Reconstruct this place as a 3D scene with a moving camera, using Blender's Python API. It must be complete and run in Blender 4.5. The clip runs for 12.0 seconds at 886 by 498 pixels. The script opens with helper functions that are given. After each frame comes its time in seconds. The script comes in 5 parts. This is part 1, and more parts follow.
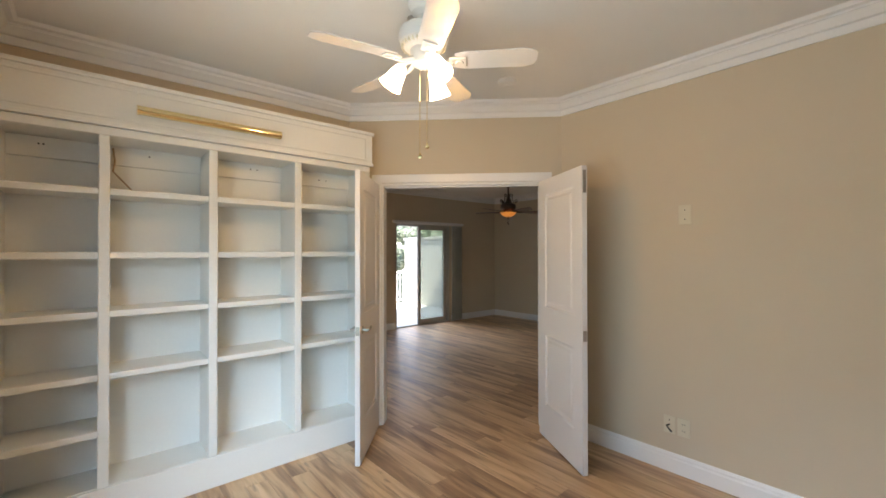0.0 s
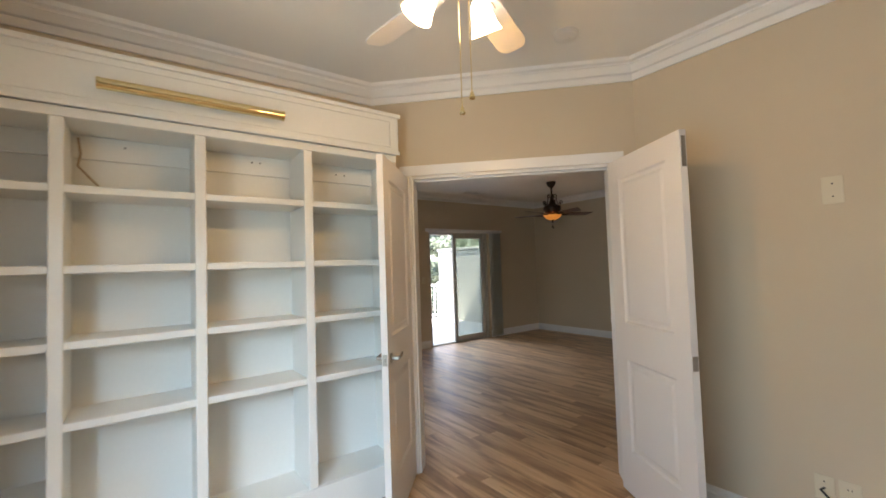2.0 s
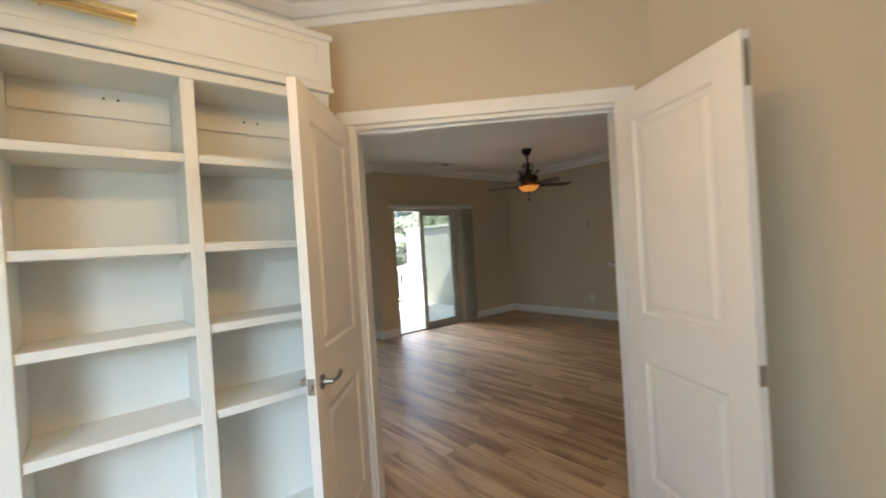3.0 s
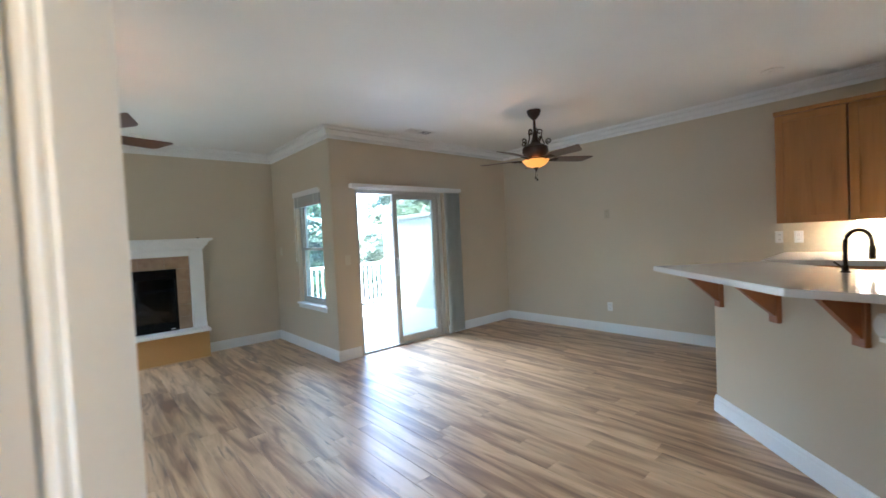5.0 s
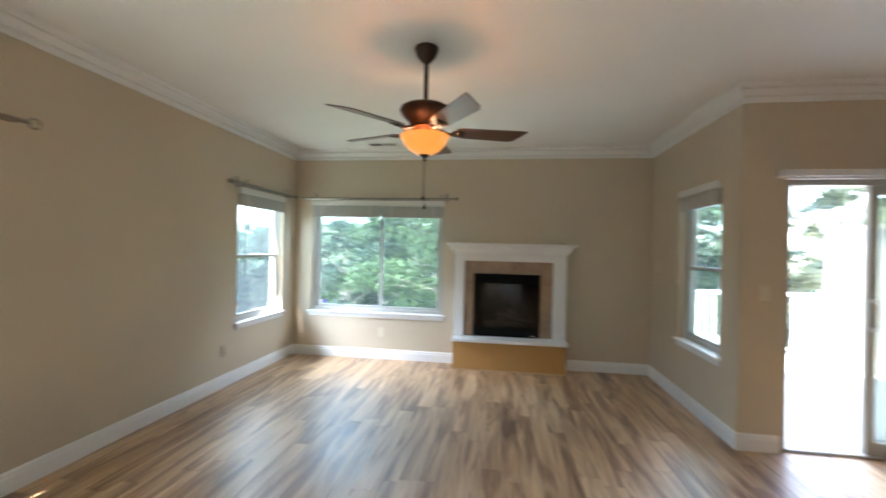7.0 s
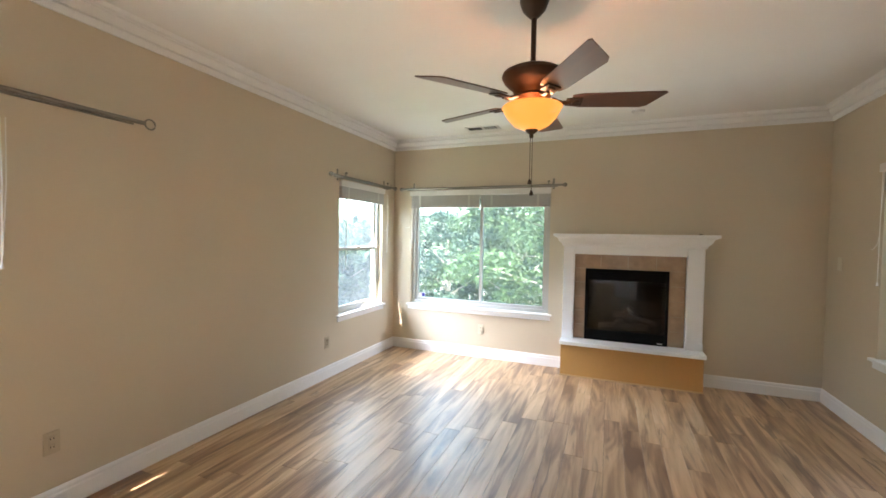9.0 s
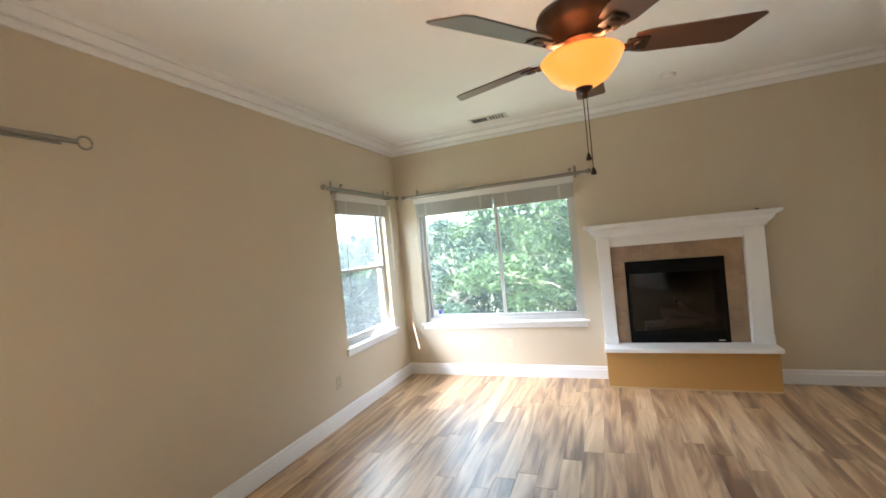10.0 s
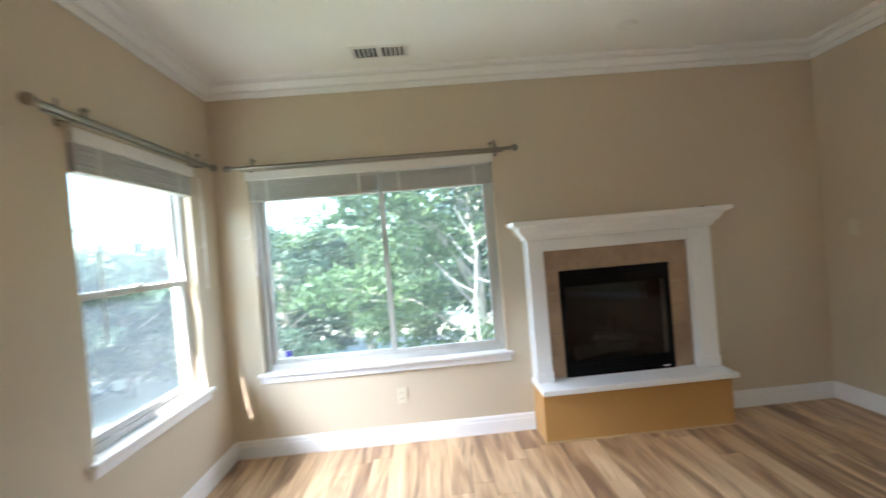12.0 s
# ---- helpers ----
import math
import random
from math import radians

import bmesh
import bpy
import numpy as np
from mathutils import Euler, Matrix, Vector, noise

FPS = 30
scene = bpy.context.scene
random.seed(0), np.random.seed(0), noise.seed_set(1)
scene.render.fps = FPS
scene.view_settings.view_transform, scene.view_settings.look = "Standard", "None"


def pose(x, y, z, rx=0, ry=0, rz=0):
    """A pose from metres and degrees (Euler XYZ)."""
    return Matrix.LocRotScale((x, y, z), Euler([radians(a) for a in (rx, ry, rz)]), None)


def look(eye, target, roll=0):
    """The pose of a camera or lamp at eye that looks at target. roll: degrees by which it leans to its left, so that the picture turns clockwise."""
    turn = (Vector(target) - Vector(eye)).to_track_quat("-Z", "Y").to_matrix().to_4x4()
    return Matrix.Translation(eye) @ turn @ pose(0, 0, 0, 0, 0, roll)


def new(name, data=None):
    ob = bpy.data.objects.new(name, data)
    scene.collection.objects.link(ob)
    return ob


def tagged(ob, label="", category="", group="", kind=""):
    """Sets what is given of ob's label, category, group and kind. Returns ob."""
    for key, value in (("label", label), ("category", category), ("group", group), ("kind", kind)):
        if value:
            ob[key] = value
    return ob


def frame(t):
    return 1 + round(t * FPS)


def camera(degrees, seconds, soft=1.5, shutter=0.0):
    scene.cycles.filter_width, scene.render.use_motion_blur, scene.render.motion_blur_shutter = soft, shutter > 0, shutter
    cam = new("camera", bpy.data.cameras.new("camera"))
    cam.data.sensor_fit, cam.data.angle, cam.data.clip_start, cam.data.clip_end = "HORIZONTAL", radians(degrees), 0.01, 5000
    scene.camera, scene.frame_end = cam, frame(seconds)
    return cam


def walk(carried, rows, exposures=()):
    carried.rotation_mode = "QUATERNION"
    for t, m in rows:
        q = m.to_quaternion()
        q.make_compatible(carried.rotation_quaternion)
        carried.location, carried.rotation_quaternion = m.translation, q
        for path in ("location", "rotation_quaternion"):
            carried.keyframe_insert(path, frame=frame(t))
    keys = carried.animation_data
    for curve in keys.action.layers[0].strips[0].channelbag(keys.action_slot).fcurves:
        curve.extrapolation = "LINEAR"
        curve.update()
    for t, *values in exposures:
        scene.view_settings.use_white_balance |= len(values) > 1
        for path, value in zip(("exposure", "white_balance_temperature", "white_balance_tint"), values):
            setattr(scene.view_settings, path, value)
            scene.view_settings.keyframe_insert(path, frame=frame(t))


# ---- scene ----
cam = camera(94.3, 12.0, soft=1.6, shutter=0.4)
EXPOSURES = [(0.0, 2.45, 6450, 18), (2.0, 2.45, 6500, 18), (2.5, 2.45, 6800, 17), (3.0, 2.6, 6500, 15), (5.0, 3.8, 5200, 10), (5.5, 3.95, 5150, 9), (6.0, 3.55, 5600, 11), (6.5, 3.35, 5700, 12),
             (7.5, 3.7, 6300, 17), (9.5, 3.85, 6500, 20), (10.5, 3.85, 6450, 19), (12.0, 3.6, 6250, 18)]
PATH = [
    (0, (0.262, 0.245, 1.472), (1.568, 1.760, 1.487), -0.1),
    (0.5, (0.270, 0.335, 1.456), (1.627, 1.804, 1.478), 0.2),
    (1, (0.301, 0.457, 1.429), (1.631, 1.950, 1.403), 1.0),
    (1.5, (0.439, 0.600, 1.421), (1.613, 2.219, 1.408), -0.5),
    (2, (0.619, 0.791, 1.421), (1.801, 2.403, 1.503), -1.9),
    (2.5, (0.845, 1.082, 1.414), (2.341, 2.408, 1.486), -4.2),
    (3, (1.093, 1.313, 1.411), (2.382, 2.842, 1.389), -3.6),
    (3.2, (1.186, 1.410, 1.408), (2.412, 2.990, 1.366), -4.0),
    (4.8, (2.082, 2.288, 1.417), (3.360, 3.825, 1.336), -2.3),
    (5, (2.187, 2.413, 1.402), (3.517, 3.905, 1.342), -2.8),
    (5.5, (2.355, 2.678, 1.402), (3.569, 4.264, 1.308), -2.4),
    (6, (2.519, 2.909, 1.412), (3.184, 4.792, 1.305), -1.8),
    (6.5, (2.562, 3.241, 1.452), (2.912, 5.209, 1.406), -0.2),
    (7, (2.635, 3.436, 1.454), (2.354, 5.416, 1.453), 1.3),
    (7.5, (2.685, 3.571, 1.512), (1.866, 5.395, 1.436), 2.1),
    (9.5, (2.377, 3.978, 1.47), (1.674, 5.85, 1.42), -0.2),
    (10, (2.172, 4.263, 1.479), (1.43, 6.12, 1.466), -5.5),
    (10.5, (1.992, 4.587, 1.449), (1.605, 6.549, 1.425), -3.7),
    (11, (1.781, 4.918, 1.437), (1.643, 6.912, 1.385), -4.5),
    (11.5, (1.602, 5.251, 1.449), (1.187, 7.206, 1.373), -5.1),
    (12, (1.365, 5.617, 1.416), (1.446, 7.615, 1.401), -4.9),
]
walk(cam, [(t, look(eye, target, roll)) for t, eye, target, roll in PATH],
     exposures=EXPOSURES)

# ---- world and sun ----
world = bpy.data.worlds.new("sky")
scene.world = world
world.use_nodes = True
SUN_WAY = Vector((0.245, 1.0, -1.45)).normalized()
wn = world.node_tree.nodes
sky = wn.new("ShaderNodeTexSky")
sky.sky_type, sky.sun_disc = "NISHITA", False
sky.sun_elevation = math.asin(-SUN_WAY.z)
sky.sun_rotation = math.atan2(-SUN_WAY.x, -SUN_WAY.y)
world.node_tree.links.new(sky.outputs[0], wn["Background"].inputs[0])
wn["Background"].inputs[1].default_value = 0.15
sun = new("sun", bpy.data.lights.new("sun", "SUN"))
sun.data.energy, sun.data.angle, sun.data.color = 4.8, radians(0.5), (1.0, 0.95, 0.86)
sun.matrix_world = look((0, 0, 30), Vector((0, 0, 30)) + SUN_WAY)


def sky_fill_panel(eye, target, w, h, energy, color=(0.80, 0.90, 1.0), spread=180):
    """An unseen area lamp added at or beyond a window, for extra sky light."""
    data = bpy.data.lights.new("sky_fill", "AREA")
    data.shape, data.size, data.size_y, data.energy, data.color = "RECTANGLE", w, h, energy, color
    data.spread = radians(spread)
    ob = new("sky_fill", data)
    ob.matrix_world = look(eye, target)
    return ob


def bulb(x, y, z, energy, color, radius=0.04):
    data = bpy.data.lights.new("bulb", "POINT")
    data.energy, data.color, data.shadow_soft_size = energy, color, radius
    ob = new("bulb", data)
    ob.location = (x, y, z)
    return ob


# added fill lamps out of doors, above the window heads, to brighten the living room
sky_fill_panel((-1.6, 12.2, 5.0), (1.6, 6.5, 1.0), 3.6, 3.4, 62)
sky_fill_panel((-4.3, 5.0, 4.9), (2.0, 5.0, 1.2), 6.0, 3.0, 350)
sky_fill_panel((5.7, 11.2, 4.9), (5.2, 4.3, 1.0), 4.0, 2.8, 50, spread=110)
# the office window's daylight, in its opening
sky_fill_panel((-0.34, 1.1, 1.32), (3.0, 1.5, 0.7), 1.5, 1.4, 4.8, (0.64, 0.84, 1.0))
# added fill lamp outside to the south-west, throwing blue light on the bookcase
sky_fill_panel((-2.5, -3.0, 3.9), (0.9, 3.2, 0.6), 4.5, 3.0, 200, (0.62, 0.84, 1.0))

# ---- materials ----


def material(name, base, rough=0.6, metal=0.0, vary=0.06, grain=30.0, bump=0.05, spec=0.5, stain=1.5, coat=0.0):
    """A painted or plain surface: fine grain, broad mottling, slight relief."""
    m = bpy.data.materials.new(name)
    m.use_nodes = True
    nt = m.node_tree
    b = nt.nodes["Principled BSDF"]
    link = nt.links.new
    tc = nt.nodes.new("ShaderNodeTexCoord")
    broad = nt.nodes.new("ShaderNodeTexNoise")
    broad.inputs["Scale"].default_value, broad.inputs["Detail"].default_value = stain, 4
    fine = nt.nodes.new("ShaderNodeTexNoise")
    fine.inputs["Scale"].default_value, fine.inputs["Detail"].default_value = grain, 3
    link(tc.outputs["Object"], broad.inputs["Vector"])
    link(tc.outputs["Object"], fine.inputs["Vector"])
    mix = nt.nodes.new("ShaderNodeMath")
    mix.operation = "MULTIPLY_ADD"
    link(fine.outputs[0], mix.inputs[0])
    mix.inputs[1].default_value = 0.5
    link(broad.outputs[0], mix.inputs[2])
    ramp = nt.nodes.new("ShaderNodeMapRange")
    ramp.inputs["From Min"].default_value, ramp.inputs["From Max"].default_value = 0.45, 1.05
    ramp.inputs["To Min"].default_value, ramp.inputs["To Max"].default_value = 1 - vary, 1 + vary
    link(mix.outputs[0], ramp.inputs[0])
    col = nt.nodes.new("ShaderNodeVectorMath")
    col.operation = "SCALE"
    col.inputs[0].default_value = base
    link(ramp.outputs[0], col.inputs["Scale"])
    link(col.outputs[0], b.inputs["Base Color"])
    b.inputs["Roughness"].default_value, b.inputs["Metallic"].default_value = rough, metal
    b.inputs["Specular IOR Level"].default_value = spec
    b.inputs["Coat Weight"].default_value = coat
    if bump:
        bp = nt.nodes.new("ShaderNodeBump")
        bp.inputs["Strength"].default_value, bp.inputs["Distance"].default_value = bump, 0.004
        link(fine.outputs[0], bp.inputs["Height"])
        link(bp.outputs[0], b.inputs["Normal"])
    return m


def wood(name, dark, light, along=0, rough=0.35, scale=1.0, coat=0.0, per_piece=0.25, lo=0.42, hi=0.98, fine=0.35, length=0.9, swirl=1.2):
    """Wood with grain along the object's axis `along`, each piece a little different."""
    m = bpy.data.materials.new(name)
    m.use_nodes = True
    nt = m.node_tree
    b = nt.nodes["Principled BSDF"]
    link = nt.links.new
    tc = nt.nodes.new("ShaderNodeTexCoord")
    info = nt.nodes.new("ShaderNodeObjectInfo")
    rnd = info.outputs["Random"]
    shift = nt.nodes.new("ShaderNodeVectorMath")
    shift.operation = "MULTIPLY_ADD"
    shift.inputs[1].default_value = (37.0, 19.0, 11.0)
    link(rnd, shift.inputs[0])
    link(tc.outputs["Object"], shift.inputs[2])
    mp = nt.nodes.new("ShaderNodeMapping")
    st = [9.0 * scale] * 3
    st[along] = length * scale
    mp.inputs["Scale"].default_value = st
    link(shift.outputs[0], mp.inputs[0])
    n1 = nt.nodes.new("ShaderNodeTexNoise")
    n1.inputs["Scale"].default_value, n1.inputs["Detail"].default_value, n1.inputs["Distortion"].default_value = 1.0, 4, swirl
    link(mp.outputs[0], n1.inputs["Vector"])
    mp2 = nt.nodes.new("ShaderNodeMapping")
    st2 = [70.0 * scale] * 3
    st2[along] = 2.5 * scale
    mp2.inputs["Scale"].default_value = st2
    link(shift.outputs[0], mp2.inputs[0])
    n2 = nt.nodes.new("ShaderNodeTexNoise")
    n2.inputs["Scale"].default_value, n2.inputs["Detail"].default_value = 1.0, 4
    link(mp2.outputs[0], n2.inputs["Vector"])
    add = nt.nodes.new("ShaderNodeMath")
    add.operation = "MULTIPLY_ADD"
    add.inputs[1].default_value = fine
    link(n2.outputs[0], add.inputs[0])
    link(n1.outputs[0], add.inputs[2])
    tone = nt.nodes.new("ShaderNodeMath")
    tone.operation = "MULTIPLY_ADD"
    tone.inputs[1].default_value = per_piece
    link(rnd, tone.inputs[0])
    link(add.outputs[0], tone.inputs[2])
    rp = nt.nodes.new("ShaderNodeValToRGB")
    e = rp.color_ramp.elements
    e[0].position, e[0].color = lo, (*dark, 1)
    e[1].position, e[1].color = hi, (*light, 1)
    mid = e.new(lo + (hi - lo) * 0.38)
    mid.color = (*[a * 0.35 + c * 0.65 for a, c in zip(dark, light)], 1)
    link(tone.outputs[0], rp.inputs[0])
    link(rp.outputs[0], b.inputs["Base Color"])
    b.inputs["Roughness"].default_value = rough
    b.inputs["Coat Weight"].default_value = coat
    b.inputs["Coat Roughness"].default_value = 0.3
    bp = nt.nodes.new("ShaderNodeBump")
    bp.inputs["Strength"].default_value, bp.inputs["Distance"].default_value = 0.06, 0.002
    link(n2.outputs[0], bp.inputs["Height"])
    link(bp.outputs[0], b.inputs["Normal"])
    return m


def laminate(name, island=False):
    """Streaky tan laminate: broad figure, fine grain and scattered dark streaks along y, shifted from plank to plank."""
    m = bpy.data.materials.new(name)
    m.use_nodes = True
    nt = m.node_tree
    b = nt.nodes["Principled BSDF"]
    link = nt.links.new
    tc = nt.nodes.new("ShaderNodeTexCoord")
    info = nt.nodes.new("ShaderNodeNewGeometry" if island else "ShaderNodeObjectInfo")
    rnd = info.outputs["Random Per Island" if island else "Random"]
    shift = nt.nodes.new("ShaderNodeVectorMath")
    shift.operation = "MULTIPLY_ADD"
    shift.inputs[1].default_value = (37.0, 19.0, 11.0)
    link(rnd, shift.inputs[0])
    link(tc.outputs["Object"], shift.inputs[2])
    def streaks(across, along, detail, swirl):
        mp = nt.nodes.new("ShaderNodeMapping")
        mp.inputs["Scale"].default_value = (across, along, 1.0)
        link(shift.outputs[0], mp.inputs[0])
        n = nt.nodes.new("ShaderNodeTexNoise")
        n.inputs["Scale"].default_value, n.inputs["Detail"].default_value, n.inputs["Distortion"].default_value = 1.0, detail, swirl
        link(mp.outputs[0], n.inputs["Vector"])
        return n.outputs[0]
    def blend(value, factor, plus):
        n = nt.nodes.new("ShaderNodeMath")
        n.operation, n.inputs[1].default_value = "MULTIPLY_ADD", factor
        link(value, n.inputs[0])
        if isinstance(plus, float):
            n.inputs[2].default_value = plus
        else:
            link(plus, n.inputs[2])
        return n.outputs[0]
    figure, grain, dark = streaks(9.5, 1.05, 3, 0.9), streaks(60.0, 2.4, 4, 0.2), streaks(19.0, 1.7, 2, 1.4)
    tone = blend(figure, 1.15, blend(grain, 0.18, blend(rnd, 0.14, -0.24)))
    rp = nt.nodes.new("ShaderNodeValToRGB")
    e = rp.color_ramp.elements
    e[0].position, e[0].color = 0.26, (0.20, 0.104, 0.048, 1)
    e[1].position, e[1].color = 0.74, (0.72, 0.505, 0.30, 1)
    e.new(0.40).color = (0.365, 0.212, 0.104, 1)
    e.new(0.54).color = (0.56, 0.36, 0.19, 1)
    link(tone, rp.inputs[0])
    band = nt.nodes.new("ShaderNodeMapRange")
    band.inputs["From Min"].default_value, band.inputs["From Max"].default_value = 0.60, 0.74
    band.inputs["To Min"].default_value, band.inputs["To Max"].default_value = 0.0, 0.75
    link(dark, band.inputs[0])
    mix = nt.nodes.new("ShaderNodeMix")
    mix.data_type = "RGBA"
    link(band.outputs[0], mix.inputs["Factor"])
    link(rp.outputs[0], mix.inputs["A"])
    mix.inputs["B"].default_value = (0.145, 0.080, 0.043, 1)
    link(mix.outputs["Result"], b.inputs["Base Color"])
    b.inputs["Roughness"].default_value = 0.48
    b.inputs["Specular IOR Level"].default_value = 0.7
    b.inputs["Coat Weight"].default_value, b.inputs["Coat Roughness"].default_value = 0.5, 0.30
    bp = nt.nodes.new("ShaderNodeBump")
    bp.inputs["Strength"].default_value, bp.inputs["Distance"].default_value = 0.05, 0.002
    link(grain, bp.inputs["Height"])
    link(bp.outputs[0], b.inputs["Normal"])
    return m


def glowing(name, color, strength, base=(0.8, 0.75, 0.65)):
    m = bpy.data.materials.new(name)
    m.use_nodes = True
    b = m.node_tree.nodes["Principled BSDF"]
    b.inputs["Base Color"].default_value = (*base, 1)
    b.inputs["Emission Color"].default_value = (*color, 1)
    b.inputs["Emission Strength"].default_value = strength
    b.inputs["Roughness"].default_value = 0.3
    return m


def clear_glass(name, tint=(1, 1, 1), haze=0.0, gloss=0.03):
    """A thin pane: mostly see-through, with the gloss of glass."""
    m = bpy.data.materials.new(name)
    m.use_nodes = True
    nt = m.node_tree
    nt.nodes.remove(nt.nodes["Principled BSDF"])
    tr = nt.nodes.new("ShaderNodeBsdfTransparent")
    tr.inputs[0].default_value = (*tint, 1)
    gl = nt.nodes.new("ShaderNodeBsdfGlossy")
    gl.inputs["Roughness"].default_value = 0.02
    lw = nt.nodes.new("ShaderNodeLayerWeight")
    pw = nt.nodes.new("ShaderNodeMath")
    pw.operation, pw.inputs[1].default_value = "POWER", 4.0
    nt.links.new(lw.outputs["Facing"], pw.inputs[0])
    fr = nt.nodes.new("ShaderNodeMath")
    fr.operation, fr.inputs[1].default_value, fr.inputs[2].default_value = "MULTIPLY_ADD", 0.5, gloss
    nt.links.new(pw.outputs[0], fr.inputs[0])
    mx = nt.nodes.new("ShaderNodeMixShader")
    nt.links.new(fr.outputs[0], mx.inputs[0])
    nt.links.new(tr.outputs[0], mx.inputs[1])
    nt.links.new(gl.outputs[0], mx.inputs[2])
    last = mx
    # pale translucent veil mixed in, standing for haze over the outdoor view
    if haze:
        veil = nt.nodes.new("ShaderNodeBsdfTranslucent")
        veil.inputs[0].default_value = (0.85, 0.92, 0.95, 1)
        last = nt.nodes.new("ShaderNodeMixShader")
        last.inputs[0].default_value = haze
        nt.links.new(mx.outputs[0], last.inputs[1])
        nt.links.new(veil.outputs[0], last.inputs[2])
    nt.links.new(last.outputs[0], nt.nodes["Material Output"].inputs[0])
    return m


PAINT = material("beige_wall_paint", (0.612, 0.521, 0.390), 0.62, vary=0.03, grain=220, bump=0.12, spec=0.3)
CEIL = material("ceiling_paint", (0.84, 0.825, 0.79), 0.8, vary=0.03, grain=180, bump=0.15, spec=0.2)
TRIM = material("white_trim_paint", (0.85, 0.845, 0.83), 0.32, vary=0.02, grain=60, bump=0.02)
SHELF = material("white_shelf_paint", (0.78, 0.78, 0.74), 0.42, vary=0.03, grain=60, bump=0.03)
DOORP = material("white_door_paint", (0.80, 0.78, 0.76), 0.35, vary=0.02, grain=90, bump=0.03)
VINYL = material("almond_vinyl", (0.50, 0.49, 0.45), 0.4, vary=0.03)
BRASS = material("polished_brass", (0.80, 0.66, 0.36), 0.14, 1.0, vary=0.05)
NICKEL = material("satin_nickel", (0.42, 0.40, 0.37), 0.3, 1.0, vary=0.05)
BRONZE = material("oiled_bronze", (0.055, 0.035, 0.024), 0.4, 0.7, vary=0.25)
COPPER = material("rubbed_bronze", (0.07, 0.042, 0.028), 0.38, 0.8, vary=0.3)
STEEL = material("brushed_rod_metal", (0.27, 0.25, 0.21), 0.28, 0.9, vary=0.1)
PLATE = material("ivory_plastic", (0.66, 0.60, 0.46), 0.35, vary=0.02)
PLATEW = material("white_plastic", (0.78, 0.76, 0.72), 0.35, vary=0.02)
PLATEB = material("beige_plastic", (0.52, 0.44, 0.31), 0.4, vary=0.02)
DARK = material("dark_slot", (0.02, 0.02, 0.02), 0.5)
BLINDS = material("grey_blind_slat", (0.47, 0.46, 0.43), 0.55, vary=0.04)
VBLIND = material("grey_vertical_blind", (0.60, 0.61, 0.55), 0.6, vary=0.05)
FIREBLACK = material("black_firebox_metal", (0.004, 0.004, 0.004), 0.6, 0.0, vary=0.2, spec=0.12)
FIREBRICK = material("dark_firebox_lining", (0.016, 0.016, 0.017), 0.9, vary=0.4, grain=20, bump=0.4)
HEARTHBOX = material("tan_painted_board", (0.50, 0.27, 0.085), 0.45, vary=0.05)
TILE = material("tan_ceramic_tile", (0.36, 0.25, 0.165), 0.25, vary=0.2, grain=18, stain=6)
GROUT = material("tile_grout", (0.42, 0.36, 0.28), 0.8)
STONE = material("pale_quartz_counter", (0.72, 0.71, 0.70), 0.16, vary=0.05, grain=120)
STUCCO = material("pale_stucco", (0.62, 0.60, 0.56), 0.85, vary=0.06, grain=90, bump=0.5)
CONCRETE = material("pale_concrete", (0.80, 0.78, 0.75), 0.8, vary=0.1, grain=40, bump=0.3)
EARTH = material("dry_ground", (0.52, 0.485, 0.41), 0.95, vary=0.25, grain=3, stain=0.25, bump=0.4)
LAWN = material("lawn", (0.10, 0.16, 0.05), 0.9, vary=0.3, grain=12, stain=0.6, bump=0.6)
BARK = material("grey_bark", (0.30, 0.26, 0.22), 0.9, vary=0.3, grain=25, bump=0.8)
SIDING = material("pale_house_siding", (0.6, 0.57, 0.52), 0.8)
ROOFING = material("roof_membrane", (0.18, 0.17, 0.16), 0.9)
CABWOOD = wood("honey_maple_cabinet", (0.24, 0.095, 0.022), (0.42, 0.19, 0.05), along=2, rough=0.35, scale=1.0)
BRACKETWOOD = wood("cherry_bracket", (0.20, 0.06, 0.02), (0.36, 0.13, 0.045), along=2, rough=0.35)
BLADEWOOD = wood("walnut_fan_blade", (0.05, 0.022, 0.012), (0.13, 0.055, 0.03), along=0, rough=0.3, coat=0.3)
FLOORWOOD = laminate("laminate_floor_plank")
FLOORFAR = laminate("laminate_floor_far_plank", island=True)
BLADEWHITE = material("white_fan_blade", (0.76, 0.73, 0.70), 0.4, vary=0.02)
FANWHITE = material("white_fan_metal", (0.78, 0.75, 0.70), 0.35, vary=0.02)
FROST = glowing("lit_frosted_glass", (1.0, 0.80, 0.55), 1.6)
AMBER = glowing("lit_amber_glass", (1.0, 0.36, 0.055), 0.088, (0.5, 0.18, 0.035))
GLASS = clear_glass("window_glass", (0.70, 0.79, 0.77), 0.025)
TINTED = clear_glass("tinted_door_glass", (0.74, 0.765, 0.74))
FIREGLASS = clear_glass("fire_glass", (0.55, 0.57, 0.58), gloss=0.04)
UNDERGLOW = glowing("lit_under_cabinet_strip", (1.0, 0.85, 0.6), 9.0)

# ---- mesh helpers ----


def mesh_object(name, bm, mat, parent=None, smooth=False):
    me = bpy.data.meshes.new(name)
    bmesh.ops.recalc_face_normals(bm, faces=bm.faces)
    bm.to_mesh(me)
    bm.free()
    me.materials.append(mat)
    if smooth:
        me.shade_smooth()
        me.set_sharp_from_angle(angle=radians(35))
    ob = new(name, me)
    if parent is not None:
        ob.parent = parent
    return ob


